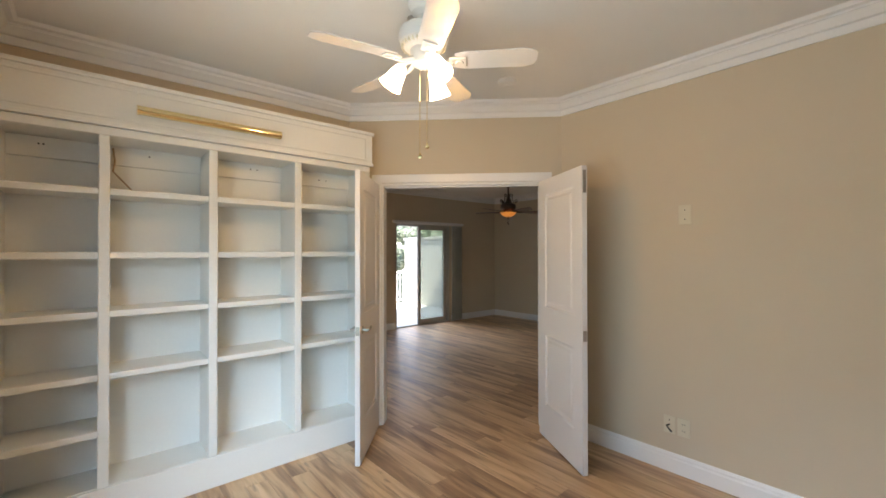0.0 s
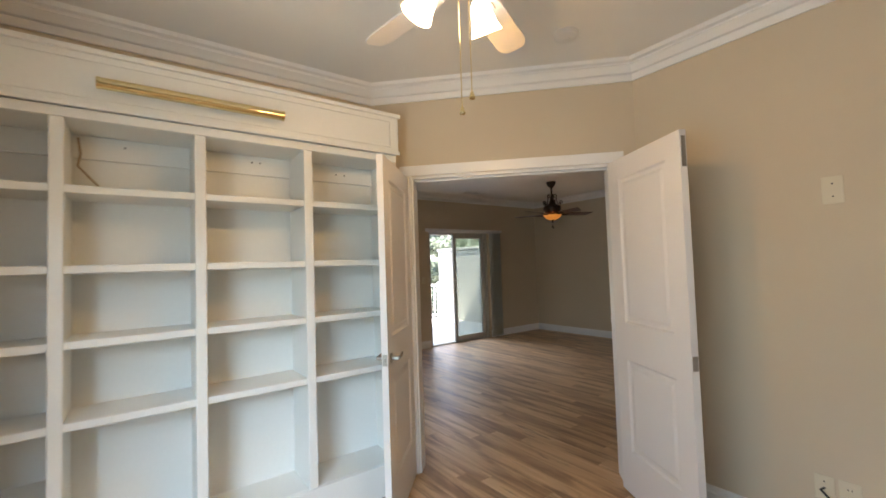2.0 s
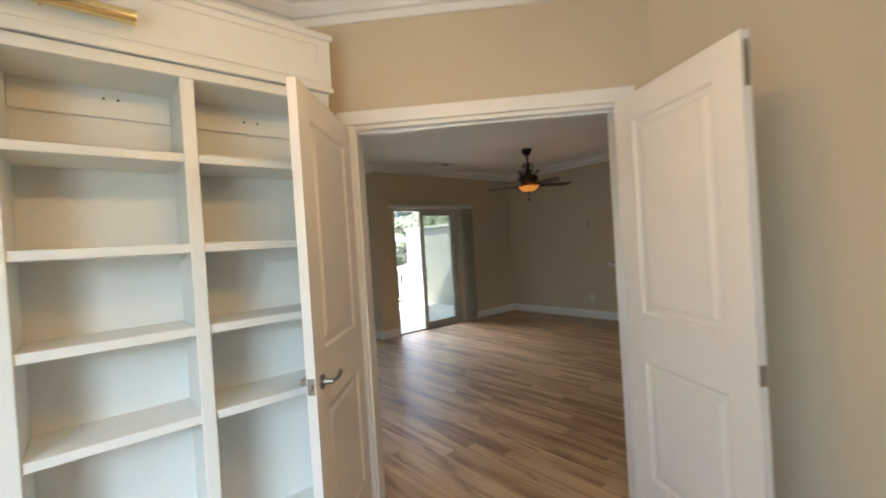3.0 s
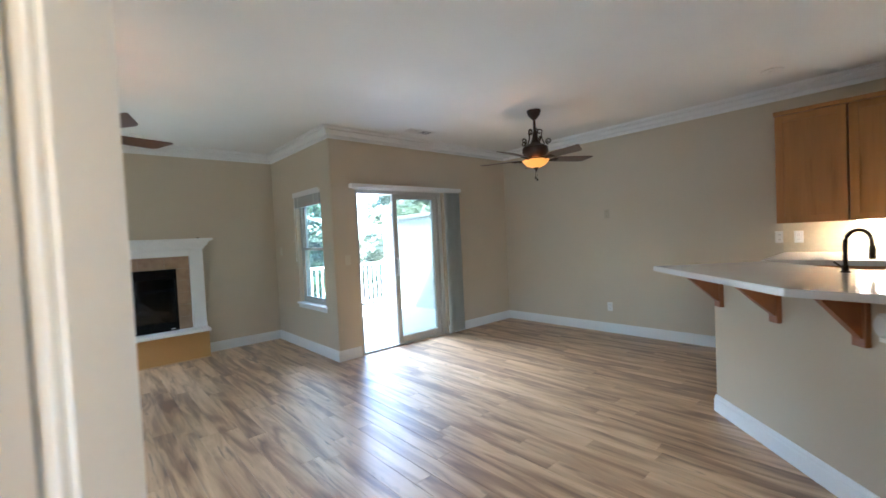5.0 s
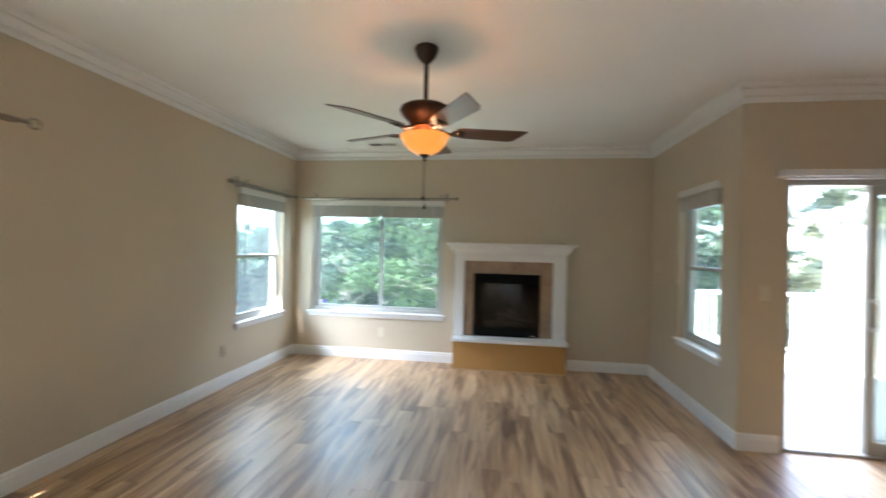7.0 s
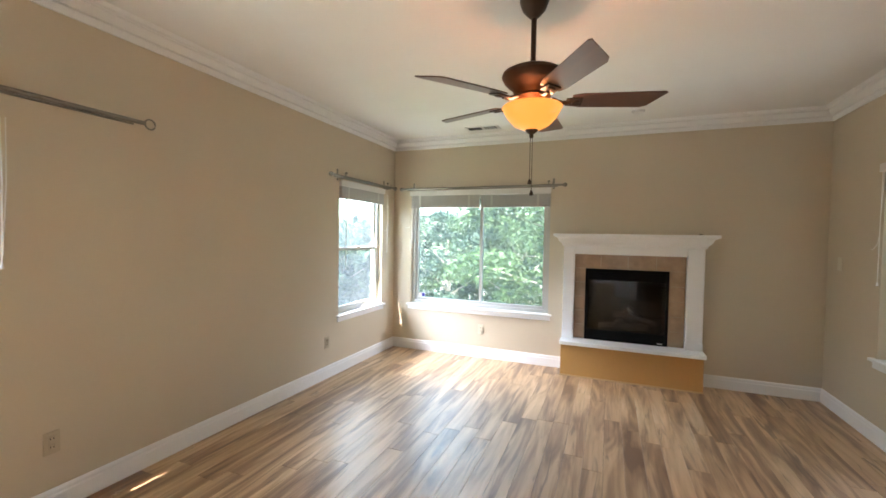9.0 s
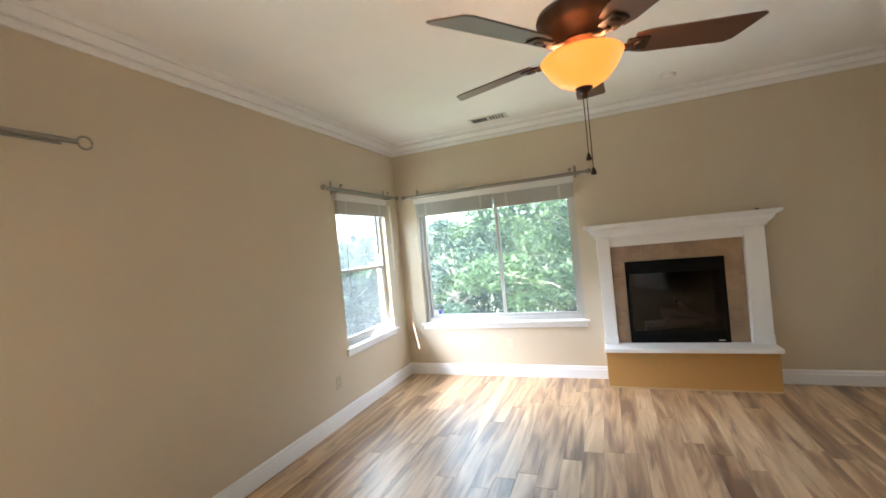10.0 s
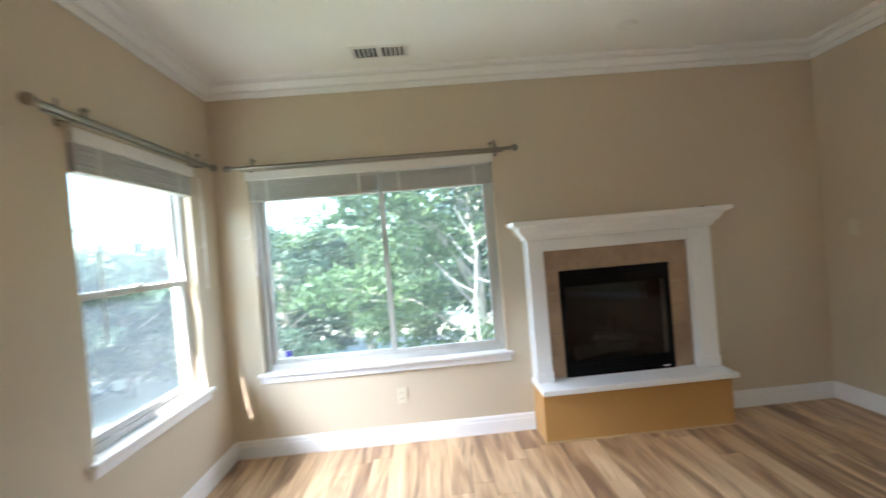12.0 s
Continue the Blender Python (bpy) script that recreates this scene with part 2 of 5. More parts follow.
def part(name, bm, mat, parent, label="", smooth=False):
    ob = mesh_object(name, bm, mat, parent, smooth)
    return tagged(ob, label) if label else ob


def thing(name, at, label, category, group="", turn=0.0):
    ob = new(name)
    ob.empty_display_size = 0.1
    ob.matrix_basis = pose(*at, 0, 0, turn)
    return tagged(ob, label, category, group)


def box(bm, lo, hi, bevel=0.0, m=None):
    """Adds a box from corner lo to corner hi."""
    lo, hi = Vector(lo), Vector(hi)
    s = hi - lo
    mat = Matrix.Translation((lo + hi) / 2) @ Matrix.Diagonal((abs(s.x), abs(s.y), abs(s.z), 1))
    made = bmesh.ops.create_cube(bm, size=1, matrix=(m @ mat) if m else mat)
    if bevel:
        edges = {e for v in made["verts"] for e in v.link_edges}
        bmesh.ops.bevel(bm, geom=list(edges), offset=bevel, segments=2, affect="EDGES", profile=0.5)
    return bm


def boxed(lo, hi, bevel=0.0, m=None):
    return box(bmesh.new(), lo, hi, bevel, m)


def lathe(profile, segments=24, bm=None, m=None):
    """A turned body from (radius, z) pairs, bottom to top or top to bottom."""
    bm = bm or bmesh.new()
    rings = []
    for r, z in profile:
        ring = []
        for i in range(segments):
            a = 2 * math.pi * i / segments
            v = Vector((max(r, 0.0004) * math.cos(a), max(r, 0.0004) * math.sin(a), z))
            ring.append(bm.verts.new(m @ v if m else v))
        rings.append(ring)
    for a, b in zip(rings, rings[1:]):
        for i in range(segments):
            k = (i + 1) % segments
            bm.faces.new((a[i], a[k], b[k], b[i]))
    bm.faces.new(rings[0])
    bm.faces.new(rings[-1])
    return bm


def tube(points, r, segments=8, bm=None, r_end=None):
    """A round rod along points."""
    bm = bm or bmesh.new()
    pts = [Vector(p) for p in points]
    rings = []
    for i, p in enumerate(pts):
        d = (pts[min(i + 1, len(pts) - 1)] - pts[max(i - 1, 0)]).normalized()
        side = d.orthogonal() if abs(d.z) > 0.95 else d.cross(Vector((0, 0, 1)))
        side.normalize()
        up = side.cross(d).normalized()
        rad = r if r_end is None else r + (r_end - r) * i / (len(pts) - 1)
        rings.append([bm.verts.new(p + rad * (math.cos(a) * side + math.sin(a) * up))
                      for a in (2 * math.pi * k / segments for k in range(segments))])
    for a, b in zip(rings, rings[1:]):
        for i in range(segments):
            k = (i + 1) % segments
            bm.faces.new((a[i], a[k], b[k], b[i]))
    bm.faces.new(rings[0])
    bm.faces.new(rings[-1])
    return bm


def prism(outline, lo, hi, axis=2, bm=None):
    """A flat outline drawn out along an axis. The outline's pairs go to the two other axes in order."""
    bm = bm or bmesh.new()
    def place(a, b, h):
        c = [a, b]
        c.insert(axis, h)
        return bm.verts.new(c)
    low = [place(a, b, lo) for a, b in outline]
    top = [place(a, b, hi) for a, b in outline]
    n = len(outline)
    for i in range(n):
        bm.faces.new((low[i], low[(i + 1) % n], top[(i + 1) % n], top[i]))
    bm.faces.new(low)
    bm.faces.new(top)
    return bm


def sweep(path, profile, closed=False):
    """Trim along a plan path. The profile's pairs are (out of the wall, height); out is to the left of the way."""
    bm = bmesh.new()
    pts = [Vector((*p, 0)) for p in path]
    n = len(pts)
    rings = []
    for i, p in enumerate(pts):
        a = pts[i - 1] if (i or closed) else None
        b = pts[(i + 1) % n] if (i < n - 1 or closed) else None
        d1 = (p - a).normalized() if a is not None else (b - p).normalized()
        d2 = (b - p).normalized() if b is not None else d1
        n1, n2 = Vector((-d1.y, d1.x, 0)), Vector((-d2.y, d2.x, 0))
        mit = (n1 + n2) / (1 + n1.dot(n2))
        rings.append([bm.verts.new(p + mit * o + Vector((0, 0, h))) for o, h in profile])
    k = len(profile)
    pairs = list(zip(rings, rings[1:])) + ([(rings[-1], rings[0])] if closed else [])
    for r1, r2 in pairs:
        for i in range(k):
            j = (i + 1) % k
            bm.faces.new((r1[i], r1[j], r2[j], r2[i]))
    if not closed:
        bm.faces.new(rings[0])
        bm.faces.new(rings[-1])
    return bm


def wall(name, p0, p1, thick, openings=(), height=2.80, ends=(0.0, 0.0), mat=None):
    """A wall whose room face runs from p0 to p1, with the room on its left; openings are (u0, u1, z0, z1)."""
    p0, p1 = Vector((*p0, 0)), Vector((*p1, 0))
    d = (p1 - p0).normalized()
    out = Vector((d.y, -d.x, 0))
    length = (p1 - p0).length
    us = sorted({-ends[0], length + ends[1], *[o[0] for o in openings], *[o[1] for o in openings]})
    zs = sorted({-0.05, height, *[o[2] for o in openings], *[o[3] for o in openings]})
    solid = {}
    for i in range(len(us) - 1):
        for j in range(len(zs) - 1):
            cu, cz = (us[i] + us[i + 1]) / 2, (zs[j] + zs[j + 1]) / 2
            solid[i, j] = not any(o[0] < cu < o[1] and o[2] < cz < o[3] for o in openings)
    bm = bmesh.new()
    cache = {}
    def v(i, j, k):
        if (i, j, k) not in cache:
            cache[i, j, k] = bm.verts.new(p0 + d * us[i] + out * (thick * k) + Vector((0, 0, zs[j])))
        return cache[i, j, k]
    for (i, j), s in solid.items():
        if not s:
            continue
        bm.faces.new((v(i, j, 0), v(i + 1, j, 0), v(i + 1, j + 1, 0), v(i, j + 1, 0)))
        bm.faces.new((v(i, j, 1), v(i, j + 1, 1), v(i + 1, j + 1, 1), v(i + 1, j, 1)))
        for (ni, nj), q in (((i - 1, j), ((i, j), (i, j + 1))), ((i + 1, j), ((i + 1, j + 1), (i + 1, j))),
                            ((i, j - 1), ((i + 1, j), (i, j))), ((i, j + 1), ((i, j + 1), (i + 1, j + 1)))):
            if not solid.get((ni, nj), False):
                (a, b), (c, e) = q
                bm.faces.new((v(a, b, 0), v(a, b, 1), v(c, e, 1), v(c, e, 0)))
    ob = mesh_object(name, bm, mat or PAINT)
    return tagged(ob, kind="structure")


# ---- plan ----
CEILING = 2.72
XL, XA, XE = -0.13, 4.41, 7.52
YF, YS, YK = 8.65, 6.80, 3.57
OX, OY = 3.23, 3.45
DR, DL = Vector((3.23, 2.18)), Vector((1.96, 3.45))
DU = (DL - DR).normalized()
DOOR_U = (0.16, 1.515)
DOOR_H = 2.06
BIG = (0.12, 1.90, 0.60, 2.04)
LEFT1 = (7.44, 8.34, 0.62, 2.04)
LEFT2 = (3.90, 4.74, 0.62, 2.04)
SIDE = (7.08, 7.84, 0.62, 2.04)
SLIDE = (4.72, 6.12, 0.0, 2.03)

wall("wall_north", (XA, YF), (XL, YF), 0.16, [(XA - BIG[1], XA - BIG[0], BIG[2], BIG[3]), (XA - 3.105, XA - 2.315, 0.40, 1.14)], ends=(0.0, 0.16))
wall("wall_west", (XL, YF), (XL, YK), 0.16, [(YF - LEFT1[1], YF - LEFT1[0], LEFT1[2], LEFT1[3]), (YF - LEFT2[1], YF - LEFT2[0], LEFT2[2], LEFT2[3])])
wall("wall_nook", (XA, YS), (XA, YF), 0.16, [(SIDE[0] - YS, SIDE[1] - YS, SIDE[2], SIDE[3])], ends=(0.0, 0.16))
wall("wall_slider", (XE, YS), (XA, YS), 0.16, [(XE - SLIDE[1], XE - SLIDE[0], -0.05, SLIDE[3])], ends=(0.16, -0.16))
wall("wall_east", (XE, -1.6), (XE, YS), 0.16)
wall("wall_kitchen_south", (3.35, -1.6), (XE, -1.6), 0.16, ends=(0.0, 0.16))
wall("wall_office_back", (DL.x, OY), (XL, OY), 0.12, ends=(0.05, 0.0))
wall("wall_office_east", (OX, -1.6), (OX, DR.y), 0.12, ends=(0.16, 0.0))
wall("wall_office_door", DR, DL, 0.12, [(DOOR_U[0], DOOR_U[1], -0.05, DOOR_H)], ends=(0.045, 0.045))
wall("wall_office_south", (XL, -1.6), (OX, -1.6), 0.16, ends=(0.16, 0.0))
wall("wall_office_west", (XL, OY), (XL, -1.6), 0.16, [(OY - 1.9, OY - 0.3, 0.55, 2.05)], ends=(0.06, 0.0))

FOOT = [(-0.29, -1.76), (7.68, -1.76), (7.68, 6.96), (4.57, 6.96), (4.57, 8.81), (-0.29, 8.81)]
EAVES = [(-0.45, -1.95), (7.85, -1.95), (7.85, 7.1), (4.72, 7.1), (4.72, 8.97), (-0.45, 8.97)]
tagged(mesh_object("ceiling", prism(FOOT, CEILING, CEILING + 0.2), CEIL), "smooth off-white painted ceiling", kind="structure")
tagged(mesh_object("roof", prism(EAVES, CEILING + 0.21, CEILING + 0.4), ROOFING), kind="structure")
tagged(mesh_object("subfloor", prism(FOOT, -0.12, -0.012), DARK), kind="structure")



def on_door_wall(u, out=0.0):
    """A plan point on the office's door wall; out is towards the living room."""
    p = DR + DU * u + Vector((DU.y, -DU.x)) * out
    return (p.x, p.y)


CROWN = [(0, 2.596), (0.014, 2.596), (0.017, 2.630), (0.008, 2.633), (0.008, 2.641), (0.030, 2.644), (0.046, 2.662), (0.066, 2.680), (0.058, 2.686), (0.060, 2.696), (0.088, 2.700), (0.102, 2.719), (0, 2.719)]
BASE = [(0, 0), (0.016, 0), (0.016, 0.088), (0.012, 0.098), (0.012, 0.112), (0.006, 0.127), (0, 0.127)]
LIVING = [(3.35, -1.6), (XE, -1.6), (XE, YS), (XA, YS), (XA, YF), (XL, YF), (XL, YK), (2.01, YK), (3.35, 2.23)]
OFFICE = [(XL, -1.6), (OX, -1.6), tuple(DR), tuple(DL), (XL, OY)]
for nm, plan in (("trim_crown_living", LIVING), ("trim_crown_office", OFFICE)):
    tagged(mesh_object(nm, sweep(plan, CROWN, True), TRIM), "white stepped crown moulding under the ceiling", kind="structure")
for run in ([on_door_wall(0.075, 0.12), (3.35, 2.23), (3.35, -1.6), (XE, -1.6), (XE, YS), (6.14, YS)],
            [(4.70, YS), (XA, YS), (XA, YF), (3.435, YF)],
            [(2.065, YF), (XL, YF), (XL, YK), (2.01, YK), on_door_wall(1.592, 0.12)],
            [(XL, 3.13), (XL, -1.6), (OX, -1.6), tuple(DR), on_door_wall(0.075)]):
    tagged(mesh_object("baseboard", sweep(run, BASE), TRIM), "white painted baseboard with a stepped top", kind="structure")

# ---- doorway and doors ----
DOORWAY = pose(DR.x, DR.y, 0, 0, 0, 135)
bm = bmesh.new()
U0, U1 = DOOR_U
for y0, y1 in ((0.0, 0.018), (-0.138, -0.12)):
    box(bm, (U0 - 0.075, y0, 0), (U0 + 0.006, y1, DOOR_H + 0.0), 0.004)
    box(bm, (U1 - 0.006, y0, 0), (U1 + 0.075, y1, DOOR_H + 0.0), 0.004)
    box(bm, (U0 - 0.078, y0 - 0.002 * (y0 < 0), DOOR_H + 0.001), (U1 + 0.078, y1 + 0.003, DOOR_H + 0.072), 0.004)
box(bm, (U0, -0.12, 0), (U0 + 0.018, 0, DOOR_H - 0.02))
box(bm, (U1 - 0.018, -0.12, 0), (U1, 0, DOOR_H - 0.02))
box(bm, (U0, -0.12, DOOR_H - 0.02), (U1, 0, DOOR_H))
box(bm, (U0 + 0.018, -0.075, DOOR_H - 0.032), (U1 - 0.018, -0.04, DOOR_H - 0.02))
frame_ob = tagged(mesh_object("door_frame", bm, TRIM), "white painted double doorway casing", kind="structure")
frame_ob.matrix_basis = DOORWAY


def recess_leaf(w, h, t, panels, stile):
    """A moulded door leaf: a slab with sunk, bevelled panels on both faces."""
    bm = bmesh.new()
    us = sorted({0.0, w, *[p[0] for p in panels], *[p[1] for p in panels]})
    zs = sorted({0.012, h, *[p[2] for p in panels], *[p[3] for p in panels]})
    def isp(i, j):
        cu, cz = (us[i] + us[i + 1]) / 2, (zs[j] + zs[j + 1]) / 2
        return any(p[0] < cu < p[1] and p[2] < cz < p[3] for p in panels)
    for s in (-1, 1):
        y = s * t / 2
        for i in range(len(us) - 1):
            for j in range(len(zs) - 1):
                a = [(us[i], zs[j]), (us[i + 1], zs[j]), (us[i + 1], zs[j + 1]), (us[i], zs[j + 1])]
                if not isp(i, j):
                    bm.faces.new([bm.verts.new((u, y, z)) for u, z in a])
                    continue
                rings = [a]
                for inset in (0.012, 0.03, 0.05):
                    rings.append([(u + inset * (1 if k in (0, 3) else -1), z + inset * (1 if k < 2 else -1)) for k, (u, z) in enumerate(a)])
                vs = [[bm.verts.new((u, y - s * dep, z)) for u, z in r] for r, dep in zip(rings, (0, 0.009, 0.009, 0.003))]
                for q, r in zip(vs, vs[1:]):
                    for k in range(4):
                        bm.faces.new((q[k], q[(k + 1) % 4], r[(k + 1) % 4], r[k]))
                bm.faces.new(vs[-1])
    for (u, z), (u2, z2) in (((0, 0.012), (w, 0.012)), ((w, 0.012), (w, h)), ((w, h), (0, h)), ((0, h), (0, 0.012))):
        bm.faces.new([bm.verts.new(c) for c in ((u, -t / 2, z), (u2, -t / 2, z2), (u2, t / 2, z2), (u, t / 2, z))])
    bmesh.ops.remove_doubles(bm, verts=bm.verts, dist=0.0002)
    return bm


LEAF_W, LEAF_H, LEAF_T = 0.672, 2.04, 0.035
PANELS = [(0.115, LEAF_W - 0.115, 1.04, LEAF_H - 0.12), (0.115, LEAF_W - 0.115, 0.27, 0.82)]


def hinge(z, parent, side):
    """A butt hinge with its knuckle on the face turned to the wall."""
    y = side * 0.024
    bm = tube([(-0.002, y, z - 0.045), (-0.002, y, z + 0.045)], 0.007, 10)
    box(bm, (-0.0025, min(y, side * 0.004), z - 0.044), (-0.0003, max(y, side * 0.004), z + 0.044))
    part("hinge", bm, NICKEL, parent, "satin nickel hinge")


def lever(parent, side):
    bm = lathe([(0.027, 0), (0.027, 0.006), (0.011, 0.010), (0.010, 0.045), (0.0, 0.047)], 20, m=pose(LEAF_W - 0.06, side * LEAF_T / 2, 0.93, -90 * side, 0, 0))
    y = side * (LEAF_T / 2 + 0.042)
    tube([(LEAF_W - 0.06, y, 0.93), (LEAF_W - 0.10, y + side * 0.003, 0.928), (LEAF_W - 0.145, y, 0.931), (LEAF_W - 0.17, y - side * 0.004, 0.936)], 0.009, 10, bm, 0.007)
    part("handle", bm, NICKEL, parent, "satin nickel lever handle", True)


def leaf(name, at, turn, side, label):
    d = thing(name, (*at, 0), label, "door", turn=turn)
    tagged(d, kind="structure")
    part("slab", recess_leaf(LEAF_W, LEAF_H, LEAF_T, PANELS, 0.115), DOORP, d)
    for z in (0.22, 1.02, 1.82):
        hinge(z, d, side)
    return d


left_leaf = leaf("door_1", (2.114, 3.248), 226.9, -1, "white two-panel door standing open before the bookcase")
lever(left_leaf, 1)
lever(left_leaf, -1)
part("latch_plate", boxed((LEAF_W, -0.013, 0.90), (LEAF_W + 0.002, 0.013, 0.96), 0.0005), NICKEL, left_leaf, "satin nickel latch plate")
part("latch_bolt", boxed((LEAF_W + 0.002, -0.006, 0.92), (LEAF_W + 0.012, 0.006, 0.94), 0.002), NICKEL, left_leaf)
right_leaf = leaf("door_2", (3.051, 2.260), 240.3, 1, "white two-panel door standing open before the beige wall")
part("strike_plate", boxed((LEAF_W, -0.014, 0.885), (LEAF_W + 0.002, 0.014, 0.955), 0.0005), NICKEL, right_leaf, "satin nickel strike plate")
part("flush_bolt", boxed((LEAF_W, -0.011, 1.86), (LEAF_W + 0.003, 0.011, 2.01), 0.001), NICKEL, right_leaf, "satin nickel flush bolt")

# ---- windows ----


def window(name, at, turn, w, z0, z1, kind, label, sill=True):
    """A vinyl window in a reveal. Locally x runs along the wall, y out of doors."""
    ob = thing(name, (*at, 0), label, "window", turn=turn)
    tagged(ob, kind="structure")
    f, ya, yb = 0.042, 0.052, 0.118
    fr = bmesh.new()
    box(fr, (0, ya, z0), (f, yb, z1), 0.004)
    box(fr, (w - f, ya, z0), (w, yb, z1), 0.004)
    box(fr, (f, ya, z0), (w - f, yb, z0 + f), 0.004)
    box(fr, (f, ya, z1 - f), (w - f, yb, z1), 0.004)
    part("window_frame", fr, VINYL, ob, "almond vinyl window frame")
    def sash(x0, x1, a, b, y):
        s = 0.034
        bm = bmesh.new()
        box(bm, (x0, y, a), (x0 + s, y + 0.028, b), 0.003)
        box(bm, (x1 - s, y, a), (x1, y + 0.028, b), 0.003)
        box(bm, (x0 + s, y, a), (x1 - s, y + 0.028, a + s), 0.003)
        box(bm, (x0 + s, y, b - s), (x1 - s, y + 0.028, b), 0.003)
        so = part("sash", bm, VINYL, ob)
        pane = part("pane", boxed((x0 + s, y + 0.012, a + s), (x1 - s, y + 0.016, b - s)), GLASS, so)
        pane.visible_shadow = False
    if kind == "slide":
        mid = w * 0.53
        sash(f, mid + 0.017, z0 + f, z1 - f, ya + 0.034)
        sash(mid - 0.017, w - f, z0 + f, z1 - f, ya + 0.004)
    else:
        mid = z0 + (z1 - z0) * 0.495
        sash(f, w - f, mid - 0.017, z1 - f, ya + 0.034)
        sash(f, w - f, z0 + f, mid + 0.017, ya + 0.004)
        part("sash_lock", boxed((w / 2 - 0.03, ya - 0.006, mid + 0.017), (w / 2 + 0.03, ya + 0.02, mid + 0.03), 0.004), VINYL, ob)
    if sill:
        bm = boxed((-0.042, -0.04, z0 - 0.022), (w + 0.042, 0.0, z0 + 0.002), 0.006)
        box(bm, (0.001, -0.002, z0 - 0.02), (w - 0.001, ya, z0 + 0.001))
        box(bm, (-0.026, -0.016, z0 - 0.072), (w + 0.026, 0.0, z0 - 0.021), 0.004)
        part("window_sill", bm, TRIM, ob, "white painted window sill and apron")
    return ob


def raised_blind(at, turn, w, z1, drop, label, cord=None, tilt_line=False, sag=0.0):
    """Horizontal blinds pulled up into a stack beneath a white head rail."""
    ob = thing("raised_blind", (*at, 0), label, "blind", "raised window blinds", turn)
    bm = boxed((0.004, -0.026, z1 - 0.052), (w - 0.004, 0.045, z1 - 0.002), 0.004)
    box(bm, (-0.008, -0.034, z1 - 0.05), (w + 0.008, -0.027, z1 + 0.012), 0.003)
    part("head_rail", bm, PLATEW, ob, "white head rail")
    n = 13
    top, bottom = z1 - 0.056 - sag, z1 - drop + 0.02
    slat = boxed((0.012, -0.022, -0.004), (w - 0.012, 0.028, 0.004), 0.001)
    first = part("slat", slat, BLINDS, ob)
    for k in range(n):
        s = first if k == 0 else new("slat", first.data)
        s.parent = ob
        s.location = (0, 0.003 * math.sin(2.3 * k), bottom + (top - bottom) * k / (n - 1))
        s.rotation_euler = (0.02 * math.sin(1.7 * k), 0, 0)
    part("bottom_rail", boxed((0.01, -0.024, z1 - drop - 0.006), (w - 0.01, 0.03, z1 - drop + 0.014), 0.004), BLINDS, ob)
    for k in range(2):
        x = 0.14 + (w - 0.28) * k
        part("ladder_tape", boxed((x - 0.012, -0.026, z1 - drop), (x + 0.012, -0.0235, z1 - 0.054)), VBLIND, ob)
    if cord:
        x, z = cord
        bm = tube([(x, -0.03, z1 - 0.05), (x + 0.004, -0.035, (z1 + z) / 2), (x, -0.034, z)], 0.0022, 6)
        tube([(x + 0.02, -0.03, z1 - 0.05), (x + 0.016, -0.04, (z1 + z) / 2), (x + 0.004, -0.034, z + 0.03)], 0.0022, 6, bm)
        tube([(x, -0.034, z + 0.34), (x - 0.012, -0.04, z + 0.27), (x - 0.05, -0.045, z + 0.235), (x - 0.085, -0.04, z + 0.24)], 0.0022, 6, bm)
        lathe([(0.003, 0.03), (0.008, 0.0), (0.0, -0.002)], 10, bm, pose(x, -0.034, z - 0.03))
        part("pull_cord", bm, PLATEW, ob, "white pull cord with a tassel")
    if tilt_line:
        part("tilt_wand", tube([(0.1, -0.02, z1 - 0.05), (0.1, -0.02, z1 - 0.95)], 0.004, 8), VBLIND, ob)
    return ob


